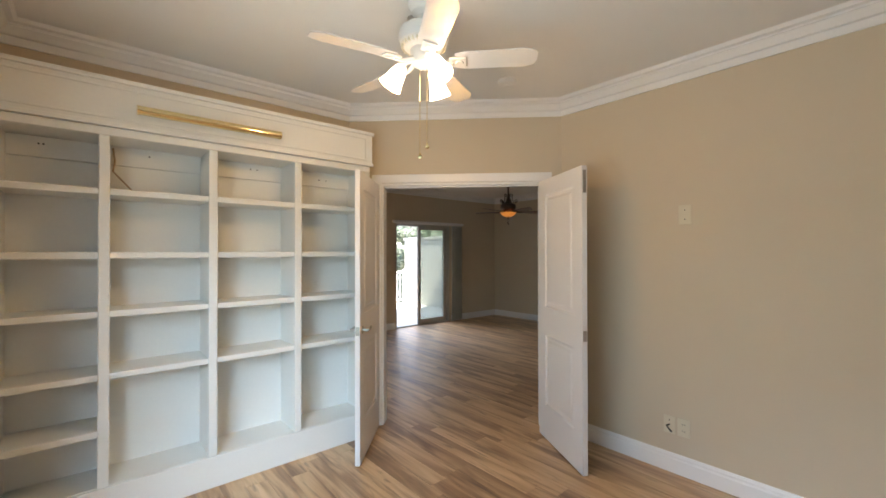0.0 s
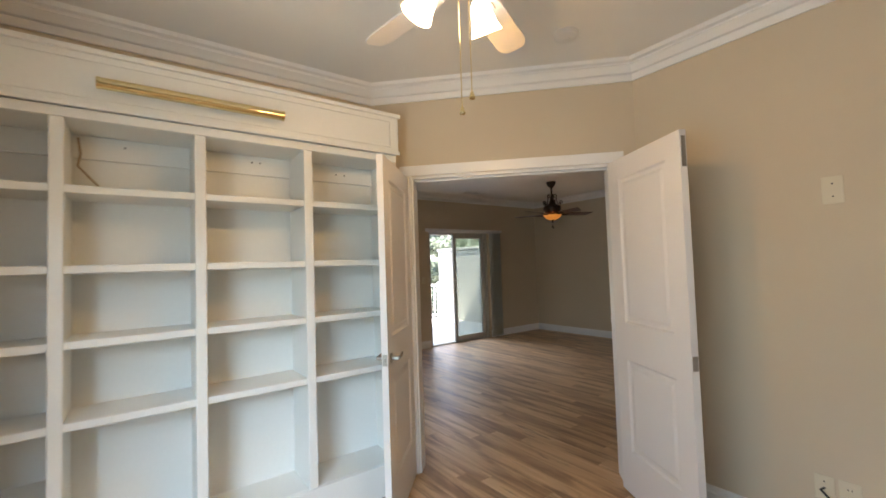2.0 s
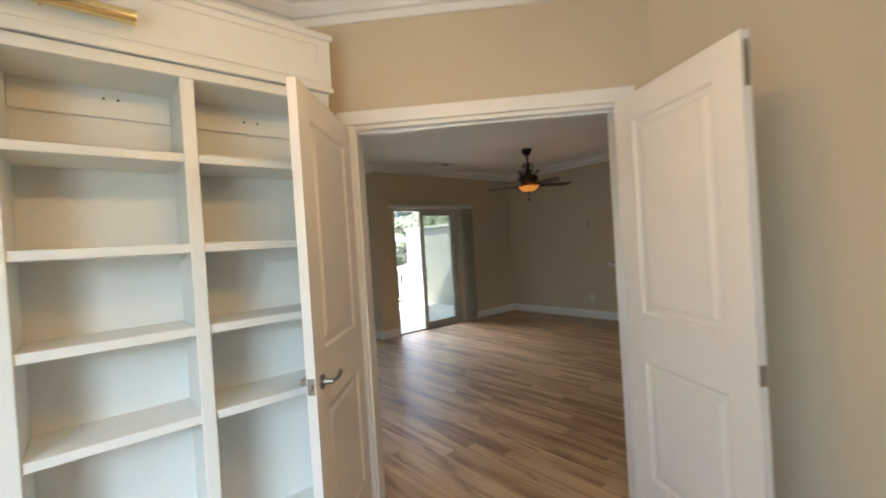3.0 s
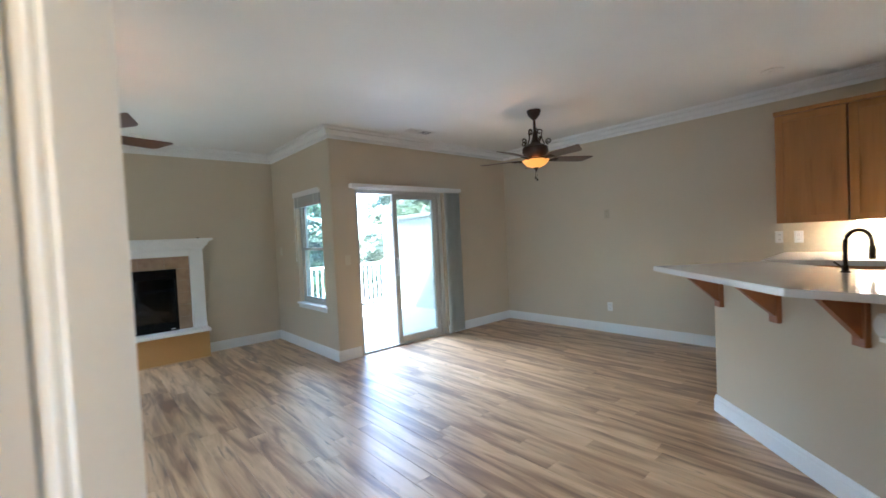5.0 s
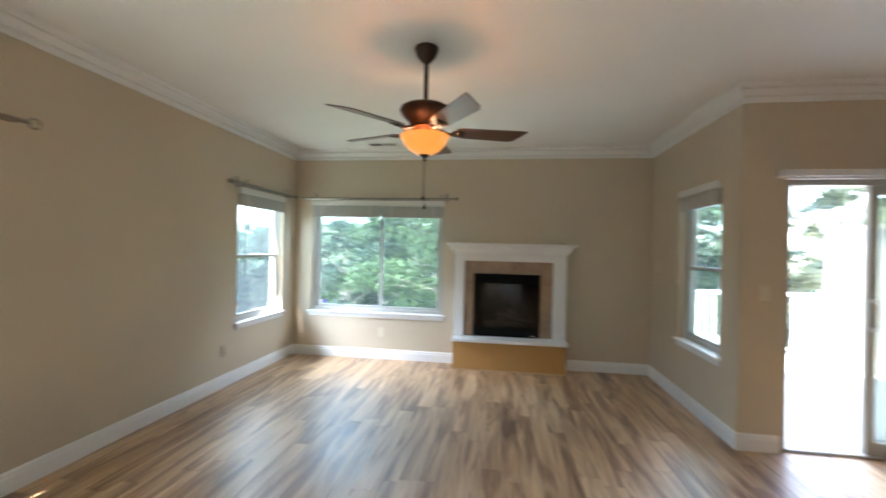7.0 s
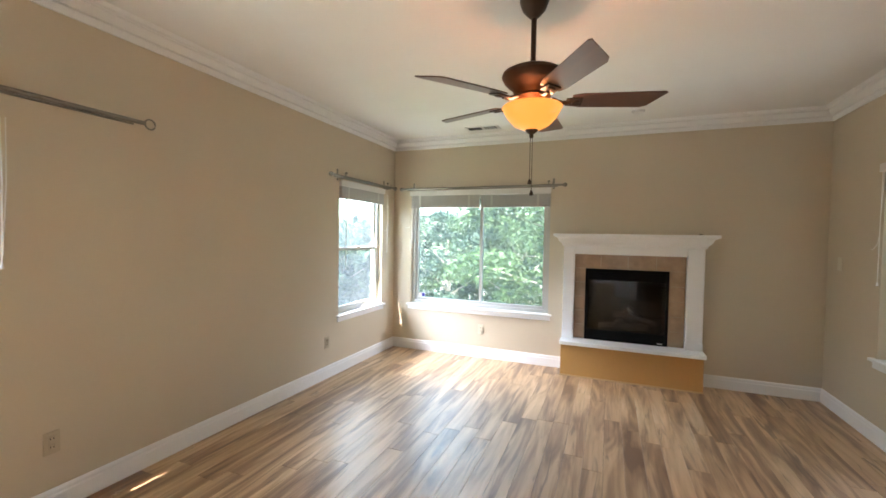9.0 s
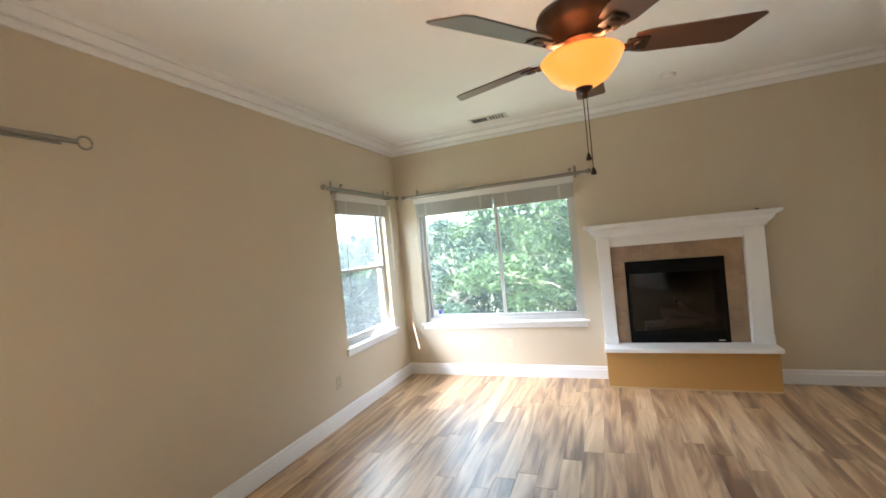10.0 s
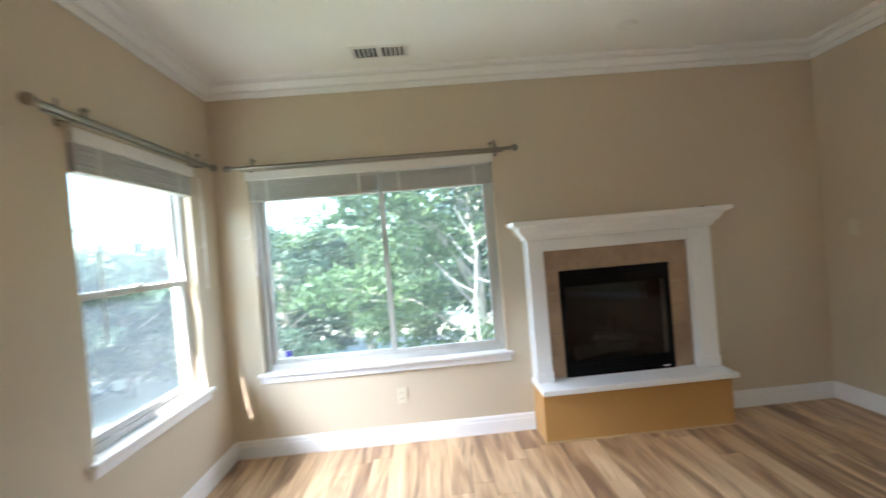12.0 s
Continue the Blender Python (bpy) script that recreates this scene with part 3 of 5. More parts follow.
def curtain_rod(at, turn, x0, x1, z, brackets, label, finials=(True, True)):
    """A bare metal rod on two brackets. Locally x runs along the wall, y out of doors."""
    ob = thing("curtain_rod", (*at, 0), label, "curtain rod", "bare curtain rods", turn)
    yr = -0.085
    part("rod", tube([(x0, yr, z), (x1, yr, z)], 0.0125, 12), STEEL, ob, smooth=True)
    part("inner_rod", tube([(x0 + 0.05, yr + 0.026, z - 0.012), (x1 - 0.05, yr + 0.026, z - 0.012)], 0.007, 10), STEEL, ob, smooth=True)
    for x, s, ball in ((x0, -1, finials[0]), (x1, 1, finials[1])):
        if ball:
            m = pose(x, yr, z, 0, 90 * s, 0)
            bm = lathe([(0.011, -0.004), (0.016, 0.0), (0.012, 0.008), (0.020, 0.018), (0.026, 0.032), (0.022, 0.046), (0.010, 0.056), (0.0, 0.058)], 16, m=m)
        else:
            bm = tube([(x + s * 0.03 + 0.03 * math.cos(a), yr, z + 0.03 * math.sin(a)) for a in (2 * math.pi * k / 14 for k in range(15))], 0.005, 8)
        part("finial", bm, STEEL, ob, smooth=True)
    for x in brackets:
        bm = boxed((x - 0.012, -0.006, z - 0.035), (x + 0.012, 0.0, z + 0.085), 0.003)
        tube([(x, -0.004, z - 0.01), (x, -0.05, z - 0.022), (x, -0.085, z - 0.016)], 0.006, 8, bm)
        tube([(x + 0.014 * math.cos(a), -0.085 + 0.014 * math.sin(a), z) for a in (math.pi + math.pi * k / 8 for k in range(9))], 0.004, 6, bm)
        tube([(x, -0.098, z - 0.012), (x, -0.102, z + 0.03)], 0.004, 6, bm)
        bracket = part("bracket", bm, STEEL, ob)
        inward = 0.045 if x < (x0 + x1) / 2 else -0.045
        part("thumb_screw", lathe([(0.004, 0.006), (0.004, 0.034), (0.014, 0.038), (0.016, 0.046), (0.010, 0.052), (0.0, 0.053)], 12, m=pose(x + inward, yr, z)), STEEL, bracket, smooth=True)
    return ob


window("window_1", (BIG[0], YF), 0, BIG[1] - BIG[0], BIG[2], BIG[3], "slide", "wide two-pane almond vinyl sliding window")
window("window_2", (XL, LEFT1[0]), 90, LEFT1[1] - LEFT1[0], LEFT1[2], LEFT1[3], "hung", "almond vinyl single-hung window near the corner")
window("window_3", (XL, LEFT2[0]), 90, LEFT2[1] - LEFT2[0], LEFT2[2], LEFT2[3], "hung", "almond vinyl single-hung window with hanging blind cords")
window("window_4", (XA, SIDE[1]), -90, SIDE[1] - SIDE[0], SIDE[2], SIDE[3], "hung", "almond vinyl single-hung window facing the patio")
window("window_5", (XL, 0.3), 90, 1.6, 0.55, 2.05, "slide", "wide almond vinyl office window")
HALF = (BIG[1] - BIG[0]) * 0.53
raised_blind((BIG[0], YF), 0, HALF - 0.004, BIG[3] + 0.01, 0.20, "grey slatted blind pulled up over the fixed pane", (0.03, 1.35))
raised_blind((BIG[0] + HALF + 0.004, YF), 0, BIG[1] - BIG[0] - HALF - 0.004, BIG[3] + 0.01, 0.20, "grey slatted blind sagging below its head rail", None, False, 0.022)
raised_blind((XL, LEFT1[0]), 90, LEFT1[1] - LEFT1[0], LEFT1[3] + 0.01, 0.175, "grey slatted blind pulled up over the corner window", (LEFT1[1] - LEFT1[0] + 0.06, 1.30), True)
raised_blind((XL, LEFT2[0]), 90, LEFT2[1] - LEFT2[0], LEFT2[3] + 0.01, 0.16, "grey slatted blind pulled up, its cords hanging loose", (LEFT2[1] - LEFT2[0] + 0.07, 1.32))
raised_blind((XA, SIDE[1]), -90, SIDE[1] - SIDE[0], SIDE[3] + 0.02, 0.18, "grey slatted blind pulled up over the patio window", (0.03, 1.2))
curtain_rod((0, YF), 0, 0.05, 2.03, 2.08, (0.16, 1.93), "long grey metal curtain rod with ball finials over the wide window")
curtain_rod((XL, 0), 90, 7.22, 8.48, 2.085, (7.40, 8.36), "short grey metal curtain rod with ball finials near the corner")
curtain_rod((XL, 0), 90, 3.80, 5.42, 2.12, (3.88, 4.76), "long grey metal curtain rod ending in a ring", (True, False))
sticker = tagged(mesh_object("window_sticker", boxed((0.205, YF + 0.083, 0.685), (0.30, YF + 0.0855, 0.735)), PLATEW), "small white and purple sticker on the window glass", "sticker")
part("purple_field", boxed((0.255, YF + 0.081, 0.688), (0.298, YF + 0.083, 0.732)), material("purple_ink", (0.05, 0.04, 0.35), 0.4), sticker)

# ---- sliding patio door ----
slider = tagged(thing("sliding_door", (SLIDE[0], YS, 0), "almond sliding glass patio door slid half open", "door"), kind="structure")
SW = SLIDE[1] - SLIDE[0]
bm = boxed((0, 0.03, 0.0), (0.045, 0.15, 2.03), 0.003)
box(bm, (SW - 0.06, 0.03, 0.0), (SW, 0.15, 2.03), 0.003)
box(bm, (0.045, 0.03, 1.985), (SW - 0.06, 0.15, 2.03), 0.003)
box(bm, (0.045, 0.02, 0.0), (SW - 0.06, 0.15, 0.022), 0.003)
part("door_frame", bm, VINYL, slider, "almond vinyl door frame")


def glazed_panel(name, x0, x1, y, label):
    s = 0.062
    bm = boxed((x0, y, 0.022), (x0 + s, y + 0.034, 1.985), 0.003)
    box(bm, (x1 - s, y, 0.022), (x1, y + 0.034, 1.985), 0.003)
    box(bm, (x0 + s, y, 0.022), (x1 - s, y + 0.034, 0.11), 0.003)
    box(bm, (x0 + s, y, 1.925), (x1 - s, y + 0.034, 1.985), 0.003)
    po = part(name, bm, VINYL, slider, label)
    g = part("pane", boxed((x0 + s, y + 0.014, 0.11), (x1 - s, y + 0.019, 1.925)), TINTED, po)
    g.visible_shadow = False
    return po


glazed_panel("fixed_panel", 0.60, SW - 0.06, 0.095, "fixed tinted glass panel")
moving = glazed_panel("moving_panel", 0.575, SW - 0.085, 0.045, "moving tinted glass panel")
bm = boxed((0.592, 0.012, 0.92), (0.618, 0.046, 0.95), 0.006)
box(bm, (0.592, 0.012, 1.13), (0.618, 0.046, 1.16), 0.006)
box(bm, (0.594, 0.004, 0.92), (0.616, 0.018, 1.16), 0.006)
part("handle", bm, PLATEW, moving, "white pull handle")
blinds = thing("vertical_blinds", (0, YS, 0), "grey vertical blinds stacked open beside the patio door", "blind")
part("valance", boxed((4.64, -0.085, 2.035), (6.43, -0.0, 2.085), 0.006), TRIM, blinds, "white valance")
part("track", boxed((4.68, -0.06, 2.02), (6.40, -0.03, 2.034)), PLATEW, blinds)
vane = part("vane", boxed((-0.0015, -0.044, 0.03), (0.0015, 0.044, 2.02)), VBLIND, blinds)
for k in range(15):
    v = vane if k == 0 else new("vane", vane.data)
    v.parent = blinds
    v.location = (6.135 + 0.0185 * k, -0.05 + 0.004 * math.sin(k * 2.1), 0)
    v.rotation_euler = (0, 0, radians(-24 + 8 * math.sin(k * 1.3)))
part("jamb_strip", boxed((6.065, 0.002, 0.02), (6.118, 0.03, 2.0), 0.002), TRIM, slider, "white jamb strip")

# ---- bookcase ----
book = thing("bookcase", (-0.05, -0.16, 0), "white built-in bookcase with empty open shelves", "bookcase")
BY, BB = 3.30, 3.605
CENTRES = [-0.05, 0.375, 0.905, 1.445, 2.005]
part("back_panel", boxed((-0.075, BB - 0.012, 0.0), (2.03, BB, 2.42)), SHELF, book)
for k, c in enumerate(CENTRES):
    part("stile", boxed((c - 0.025, BY, 0.196), (c + 0.025, BY + 0.02, 2.114), 0.005), SHELF, book)
    part("divider", boxed((c - 0.022, BY + 0.02, 0.02), (c + 0.022, BB - 0.012, 2.114)), SHELF, book)
bm = boxed((-0.075, BY - 0.002, 0.0), (2.03, BY + 0.018, 0.195), 0.004)
part("base_board", bm, SHELF, book)
for a, b in zip(CENTRES, CENTRES[1:]):
    x0, x1 = a + 0.022, b - 0.022
    part("bottom_board", boxed((x0, BY + 0.018, 0.175), (x1, BB - 0.012, 0.197)), SHELF, book)
    part("nailing_strip", boxed((x0, BB - 0.03, 2.0), (x1, BB - 0.012, 2.115), 0.003), SHELF, book)
    tops = [1.825, 1.475, 1.152, 0.81] + ([0.505] if b < 0.5 else [])
    for i, z in enumerate(tops):
        part("shelf", boxed((x0, BY + 0.012, z - 0.035), (x1, BB - 0.012, z), 0.004), SHELF, book)
part("top_rail", boxed((-0.075, BY, 2.115), (2.03, BY + 0.02, 2.16), 0.003), SHELF, book)
part("top_board", boxed((-0.075, BY + 0.02, 2.115), (2.03, BB - 0.012, 2.135)), SHELF, book)
bm = boxed((-0.075, 3.288, 2.165), (2.045, 3.604, 2.425), 0.004)
box(bm, (-0.075, 3.276, 2.160), (2.05, 3.289, 2.185), 0.005)
box(bm, (-0.075, 3.270, 2.405), (2.055, 3.289, 2.432), 0.005)
part("canopy", bm, SHELF, book, "white boxed canopy with panel moulding")
bm = bmesh.new()
box(bm, (-0.06, 3.281, 2.372), (1.99, 3.289, 2.384), 0.003)
box(bm, (-0.06, 3.281, 2.205), (1.99, 3.289, 2.217), 0.003)
box(bm, (1.978, 3.281, 2.217), (1.99, 3.289, 2.372), 0.003)
part("panel_moulding", bm, SHELF, book)
for x in (0.10, 0.12, 0.60, 1.20, 1.245, 1.72, 1.78):
    part("screw_hole", lathe([(0.005, 0.0), (0.005, 0.003), (0, 0.003)], 8, m=pose(x, BB - 0.029, 2.075 - 0.02 * (x > 1.5), 90, 0, 0)), DARK, book)
cable_run = tube([(0.42, 3.57, 2.10), (0.43, 3.565, 2.02), (0.42, 3.56, 1.96), (0.46, 3.55, 1.91), (0.50, 3.53, 1.86), (0.52, 3.52, 1.83)], 0.005, 8)
tagged(mesh_object("loose_cable", cable_run, material("tan_cable", (0.35, 0.26, 0.16), 0.5)), "short tan lamp cable hanging inside the shelf", "cable").location = (-0.05, -0.16, 0)
lamp = thing("picture_lamp", (-0.05, -0.16, 0), "long polished brass picture lamp on the bookcase canopy", "lamp")
bm = tube([(0.517, 3.225, 2.262), (1.288, 3.225, 2.262)], 0.025, 20)
part("tube_shade", bm, BRASS, lamp, smooth=True)
for x in (0.517, 1.288):
    part("end_cap", tube([(x - 0.006, 3.225, 2.262), (x + 0.006, 3.225, 2.262)], 0.0265, 20), BRASS, lamp)
for x in (0.75, 1.05):
    part("arm", tube([(x, 3.25, 2.262), (x, 3.29, 2.262)], 0.007, 8), BRASS, lamp)

# ---- office wall plates and ceiling fittings ----


def wall_plate(at, turn, w, h, mat, face, label, category="outlet"):
    """A cover plate; locally y points out of the wall."""
    ob = thing("wall_plate" if face == "blank" else ("light_switch" if face == "switch" else "electrical_outlet"), at, label, category, turn=turn)
    part("cover", boxed((-w / 2, 0.0005, -h / 2), (w / 2, 0.007, h / 2), 0.003), mat, ob)
    if face == "blank":
        for z in (-0.03, 0.03):
            part("screw", lathe([(0.004, 0), (0.003, 0.002), (0, 0.0021)], 8, m=pose(0, 0.007, z, -90, 0, 0)), DARK, ob)
    elif face == "switch":
        part("rocker", boxed((-0.017, 0.006, -0.033), (0.017, 0.010, 0.033), 0.002), mat, ob)
    else:
        for z in (-0.022, 0.022):
            so = part("socket", boxed((-0.015, 0.006, z - 0.014), (0.015, 0.0085, z + 0.014), 0.003), mat, ob)
            bm = boxed((-0.008, 0.008, z - 0.004), (-0.005, 0.0092, z + 0.006))
            box(bm, (0.005, 0.008, z - 0.004), (0.008, 0.0092, z + 0.006))
            part("slot", bm, DARK, so)
    return ob


wall_plate((OX, 1.25, 1.715), 90, 0.078, 0.128, PLATE, "blank", "ivory blank plate with two dark screws on beige wall", "wall plate")
jack = wall_plate((OX, 1.352, 0.312), 90, 0.074, 0.118, PLATE, "blank", "ivory cable plate with a loose black lead", "wall plate")
part("cable_stub", tube([(0, 0.006, 0.0), (0.01, 0.03, -0.004), (-0.015, 0.045, -0.02), (-0.03, 0.05, -0.03)], 0.005, 8), DARK, jack, "short black cable")
wall_plate((OX, 1.264, 0.312), 90, 0.078, 0.118, PLATE, "outlet", "ivory double outlet low on the beige wall")
wall_plate((1.095, YF, 0.345), 180, 0.072, 0.118, PLATE, "outlet", "ivory outlet under the wide window")
wall_plate((XL, 7.25, 0.37), -90, 0.072, 0.118, PLATEB, "outlet", "beige outlet low on the window wall")
wall_plate((XL, 5.0, 0.37), -90, 0.072, 0.118, PLATEB, "outlet", "beige outlet below the long curtain rod")
wall_plate((XE, 5.06, 1.60), 90, 0.072, 0.118, PLATEB, "blank", "beige blank plate on the long bare wall", "wall plate")
wall_plate((XE, 5.06, 0.35), 90, 0.072, 0.118, PLATEW, "outlet", "white outlet on the long bare wall")
wall_plate((4.58, YS, 1.18), 180, 0.072, 0.118, PLATE, "switch", "beige light switch beside the patio door", "light switch")
wall_plate((XA, 8.42, 1.30), 90, 0.072, 0.118, PLATE, "switch", "beige light switch between window and fireplace", "light switch")


def ceiling_disc(name, x, y, r, h, mat, label, category):
    ob = thing(name, (x, y, CEILING), label, category)
    part("cover", lathe([(0, -h), (r * 0.6, -h), (r * 0.9, -h * 0.7), (r, -0.006), (r, 0)], 28), mat, ob, smooth=True)
    part("grille", lathe([(0, -h - 0.004), (r * 0.3, -h - 0.004), (r * 0.34, -h + 0.002), (0, -h + 0.002)], 20), mat, ob)
    return ob


ceiling_disc("smoke_detector", 2.57, 2.20, 0.068, 0.035, PLATEW, "round white smoke detector on the office ceiling", "smoke detector")
ceiling_disc("smoke_detector", 2.76, 8.19, 0.06, 0.032, PLATEW, "round white smoke detector above the fireplace", "smoke detector")
ceiling_disc("sprinkler_head", 1.58, 2.00, 0.042, 0.03, NICKEL, "chrome fire sprinkler on the office ceiling", "sprinkler")
can = ceiling_disc("recessed_light", 6.85, 3.17, 0.085, 0.008, PLATEW, "white recessed ceiling light over the kitchen", "ceiling light")


def ceiling_vent(x, y, w, d, label, turn=0):
    ob = thing("ceiling_vent", (x, y, CEILING), label, "vent", "ceiling vents", turn)
    bm = boxed((-w / 2, -d / 2, -0.008), (w / 2, -d / 2 + 0.02, 0), 0.002)
    box(bm, (-w / 2, d / 2 - 0.02, -0.008), (w / 2, d / 2, 0), 0.002)
    box(bm, (-w / 2, -d / 2 + 0.02, -0.008), (-w / 2 + 0.02, d / 2 - 0.02, 0), 0.002)
    box(bm, (w / 2 - 0.02, -d / 2 + 0.02, -0.008), (w / 2, d / 2 - 0.02, 0), 0.002)
    box(bm, (-0.008, -d / 2 + 0.02, -0.008), (0.008, d / 2 - 0.02, 0))
    part("frame", bm, PLATEW, ob)
    part("backing", boxed((-w / 2 + 0.02, -d / 2 + 0.02, -0.002), (w / 2 - 0.02, d / 2 - 0.02, -0.0005)), DARK, ob)
    for k in range(12):
        x0 = -w / 2 + 0.028 + (w - 0.056) * k / 11
        if abs(x0) > 0.012:
            m = pose(x0, 0, -0.005, 0, 40 if x0 < 0 else -40, 0)
            part("slat", boxed((-0.007, -d / 2 + 0.02, -0.0008), (0.007, d / 2 - 0.02, 0.0008), m=m), PLATEW, ob)
    return ob


ceiling_vent(1.17, 8.33, 0.38, 0.17, "white ceiling vent above the wide window")
ceiling_vent(5.45, 6.41, 0.36, 0.17, "white ceiling vent above the patio door")

# ---- ceiling fans ----


def blade_outline(r0, r1, w0, w1, clip, slant):
    if slant:
        return [(r0, -w0 / 2), (r0 + 0.05, -w1 * 0.44), (r1 - 0.014, -w1 / 2), (r1, -w1 * 0.43), (r1 - slant, w1 * 0.40),
                (r1 - slant - 0.03, w1 / 2), (r0 + 0.05, w1 * 0.44), (r0, w0 / 2)]
    return [(r0, -w0 / 2), (r0 + 0.05, -w1 * 0.46), (r1 - clip, -w1 / 2), (r1 - clip * 0.35, -w1 * 0.40), (r1, -w1 * 0.26),
            (r1, w1 * 0.26), (r1 - clip * 0.35, w1 * 0.40), (r1 - clip, w1 / 2), (r0 + 0.05, w1 * 0.46), (r0, w0 / 2)]


def fan_blades(fan, z, base, r0, r1, w0, w1, mat, iron, pitch=-12.0, clip=0.06, slant=0.0):
    bm = prism(blade_outline(r0, r1, w0, w1, clip, slant), -0.003, 0.003)
    bmesh.ops.bevel(bm, geom=list(bm.edges), offset=0.0012, segments=1, affect="EDGES")
    first = None
    for k in range(5):
        if first is None:
            first = part("blade", bm, mat, fan)
            b = first
        else:
            b = new("blade", first.data)
            b.parent = fan
        b.matrix_basis = pose(0, 0, z, 0, 0, base + 72 * k) @ pose(0, 0, 0, pitch, 0, 0)
    im = tube([(r0 - 0.1, 0, 0.01), (r0 - 0.05, 0, -0.012), (r0 - 0.01, 0, -0.012)], 0.011, 8)
    box(im, (r0 - 0.03, -0.035, -0.012), (r0 + 0.055, 0.035, -0.004), 0.004)
    lathe([(0.018, -0.018), (0.022, -0.011), (0.018, -0.004)], 12, im, pose(r0 + 0.02, 0, 0))
    first = None
    for k in range(5):
        if first is None:
            first = part("blade_iron", im, iron, fan)
            b = first
        else:
            b = new("blade_iron", first.data)
            b.parent = fan
        b.matrix_basis = pose(0, 0, z, 0, 0, base + 72 * k) @ pose(0, 0, 0, pitch, 0, 0)


def pull_chain(fan, x, y, z0, z1, mat, drop):
    bm = tube([(x, y, z0), (x, y, z1 + 0.03)], 0.0018, 6)
    lathe([(0.002, 0.032), (0.006, 0.024), (0.011, 0.008), (0.010, 0.002), (0.0, 0.0)], 12, bm, pose(x, y, z1))
    part("pull_chain", bm, mat, fan, drop)


# white fan in the office
fan = thing("ceiling_fan", (1.52, 1.85, CEILING), "white five-blade ceiling fan with lit bell shades and pull chains", "ceiling fan")
part("canopy", lathe([(0.075, 0), (0.078, -0.02), (0.06, -0.06), (0.03, -0.075), (0.03, -0.12)], 28), FANWHITE, fan, smooth=True)
bm = lathe([(0.035, -0.115), (0.085, -0.125), (0.118, -0.15), (0.124, -0.185), (0.118, -0.215), (0.09, -0.24), (0.07, -0.245)], 32)
part("motor", bm, FANWHITE, fan, smooth=True)
bm = bmesh.new()
for k in range(30):
    a = 2 * math.pi * k / 30
    box(bm, (0.086, -0.003, -0.236), (0.112, 0.003, -0.218), m=pose(0, 0, 0, 0, 0, math.degrees(a)))
part("motor_vents", bm, PLATE, fan)
part("switch_housing", lathe([(0.066, -0.245), (0.062, -0.285), (0.058, -0.315), (0.03, -0.33), (0.012, -0.345)], 28), FANWHITE, fan, smooth=True)
fan_blades(fan, -0.305, 25.0, 0.16, 0.555, 0.10, 0.132, BLADEWHITE, FANWHITE)
for k, a in enumerate((20, 140, 260)):
    arm = tube([(0.04, 0, -0.30), (0.085, 0, -0.305), (0.105, 0, -0.325)], 0.011, 10)
    ao = part("light_arm", arm, FANWHITE, fan)
    ao.matrix_basis = pose(0, 0, 0, 0, 0, a)
    tilt = pose(0.105, 0, -0.325, 0, -32, 0)
    bell = lathe([(0.022, 0.0), (0.030, -0.012), (0.040, -0.045), (0.047, -0.08), (0.060, -0.118), (0.058, -0.118), (0.044, -0.08), (0.037, -0.045), (0.026, -0.012)], 22, m=tilt)
    so = part("glass_shade", bell, FROST, ao, "lit frosted glass bell shade", True)
    p = pose(1.52, 1.85, CEILING, 0, 0, a) @ tilt @ Vector((0, 0, -0.125))
    bulb(p.x, p.y, p.z, 1.3, (1.0, 0.56, 0.15), 0.02)
pull_chain(fan, 0.012, -0.012, -0.34, -0.735, BRASS, "brass pull chain with a white drop")
pull_chain(fan, -0.014, 0.012, -0.34, -0.785, BRASS, "brass pull chain with a white drop")


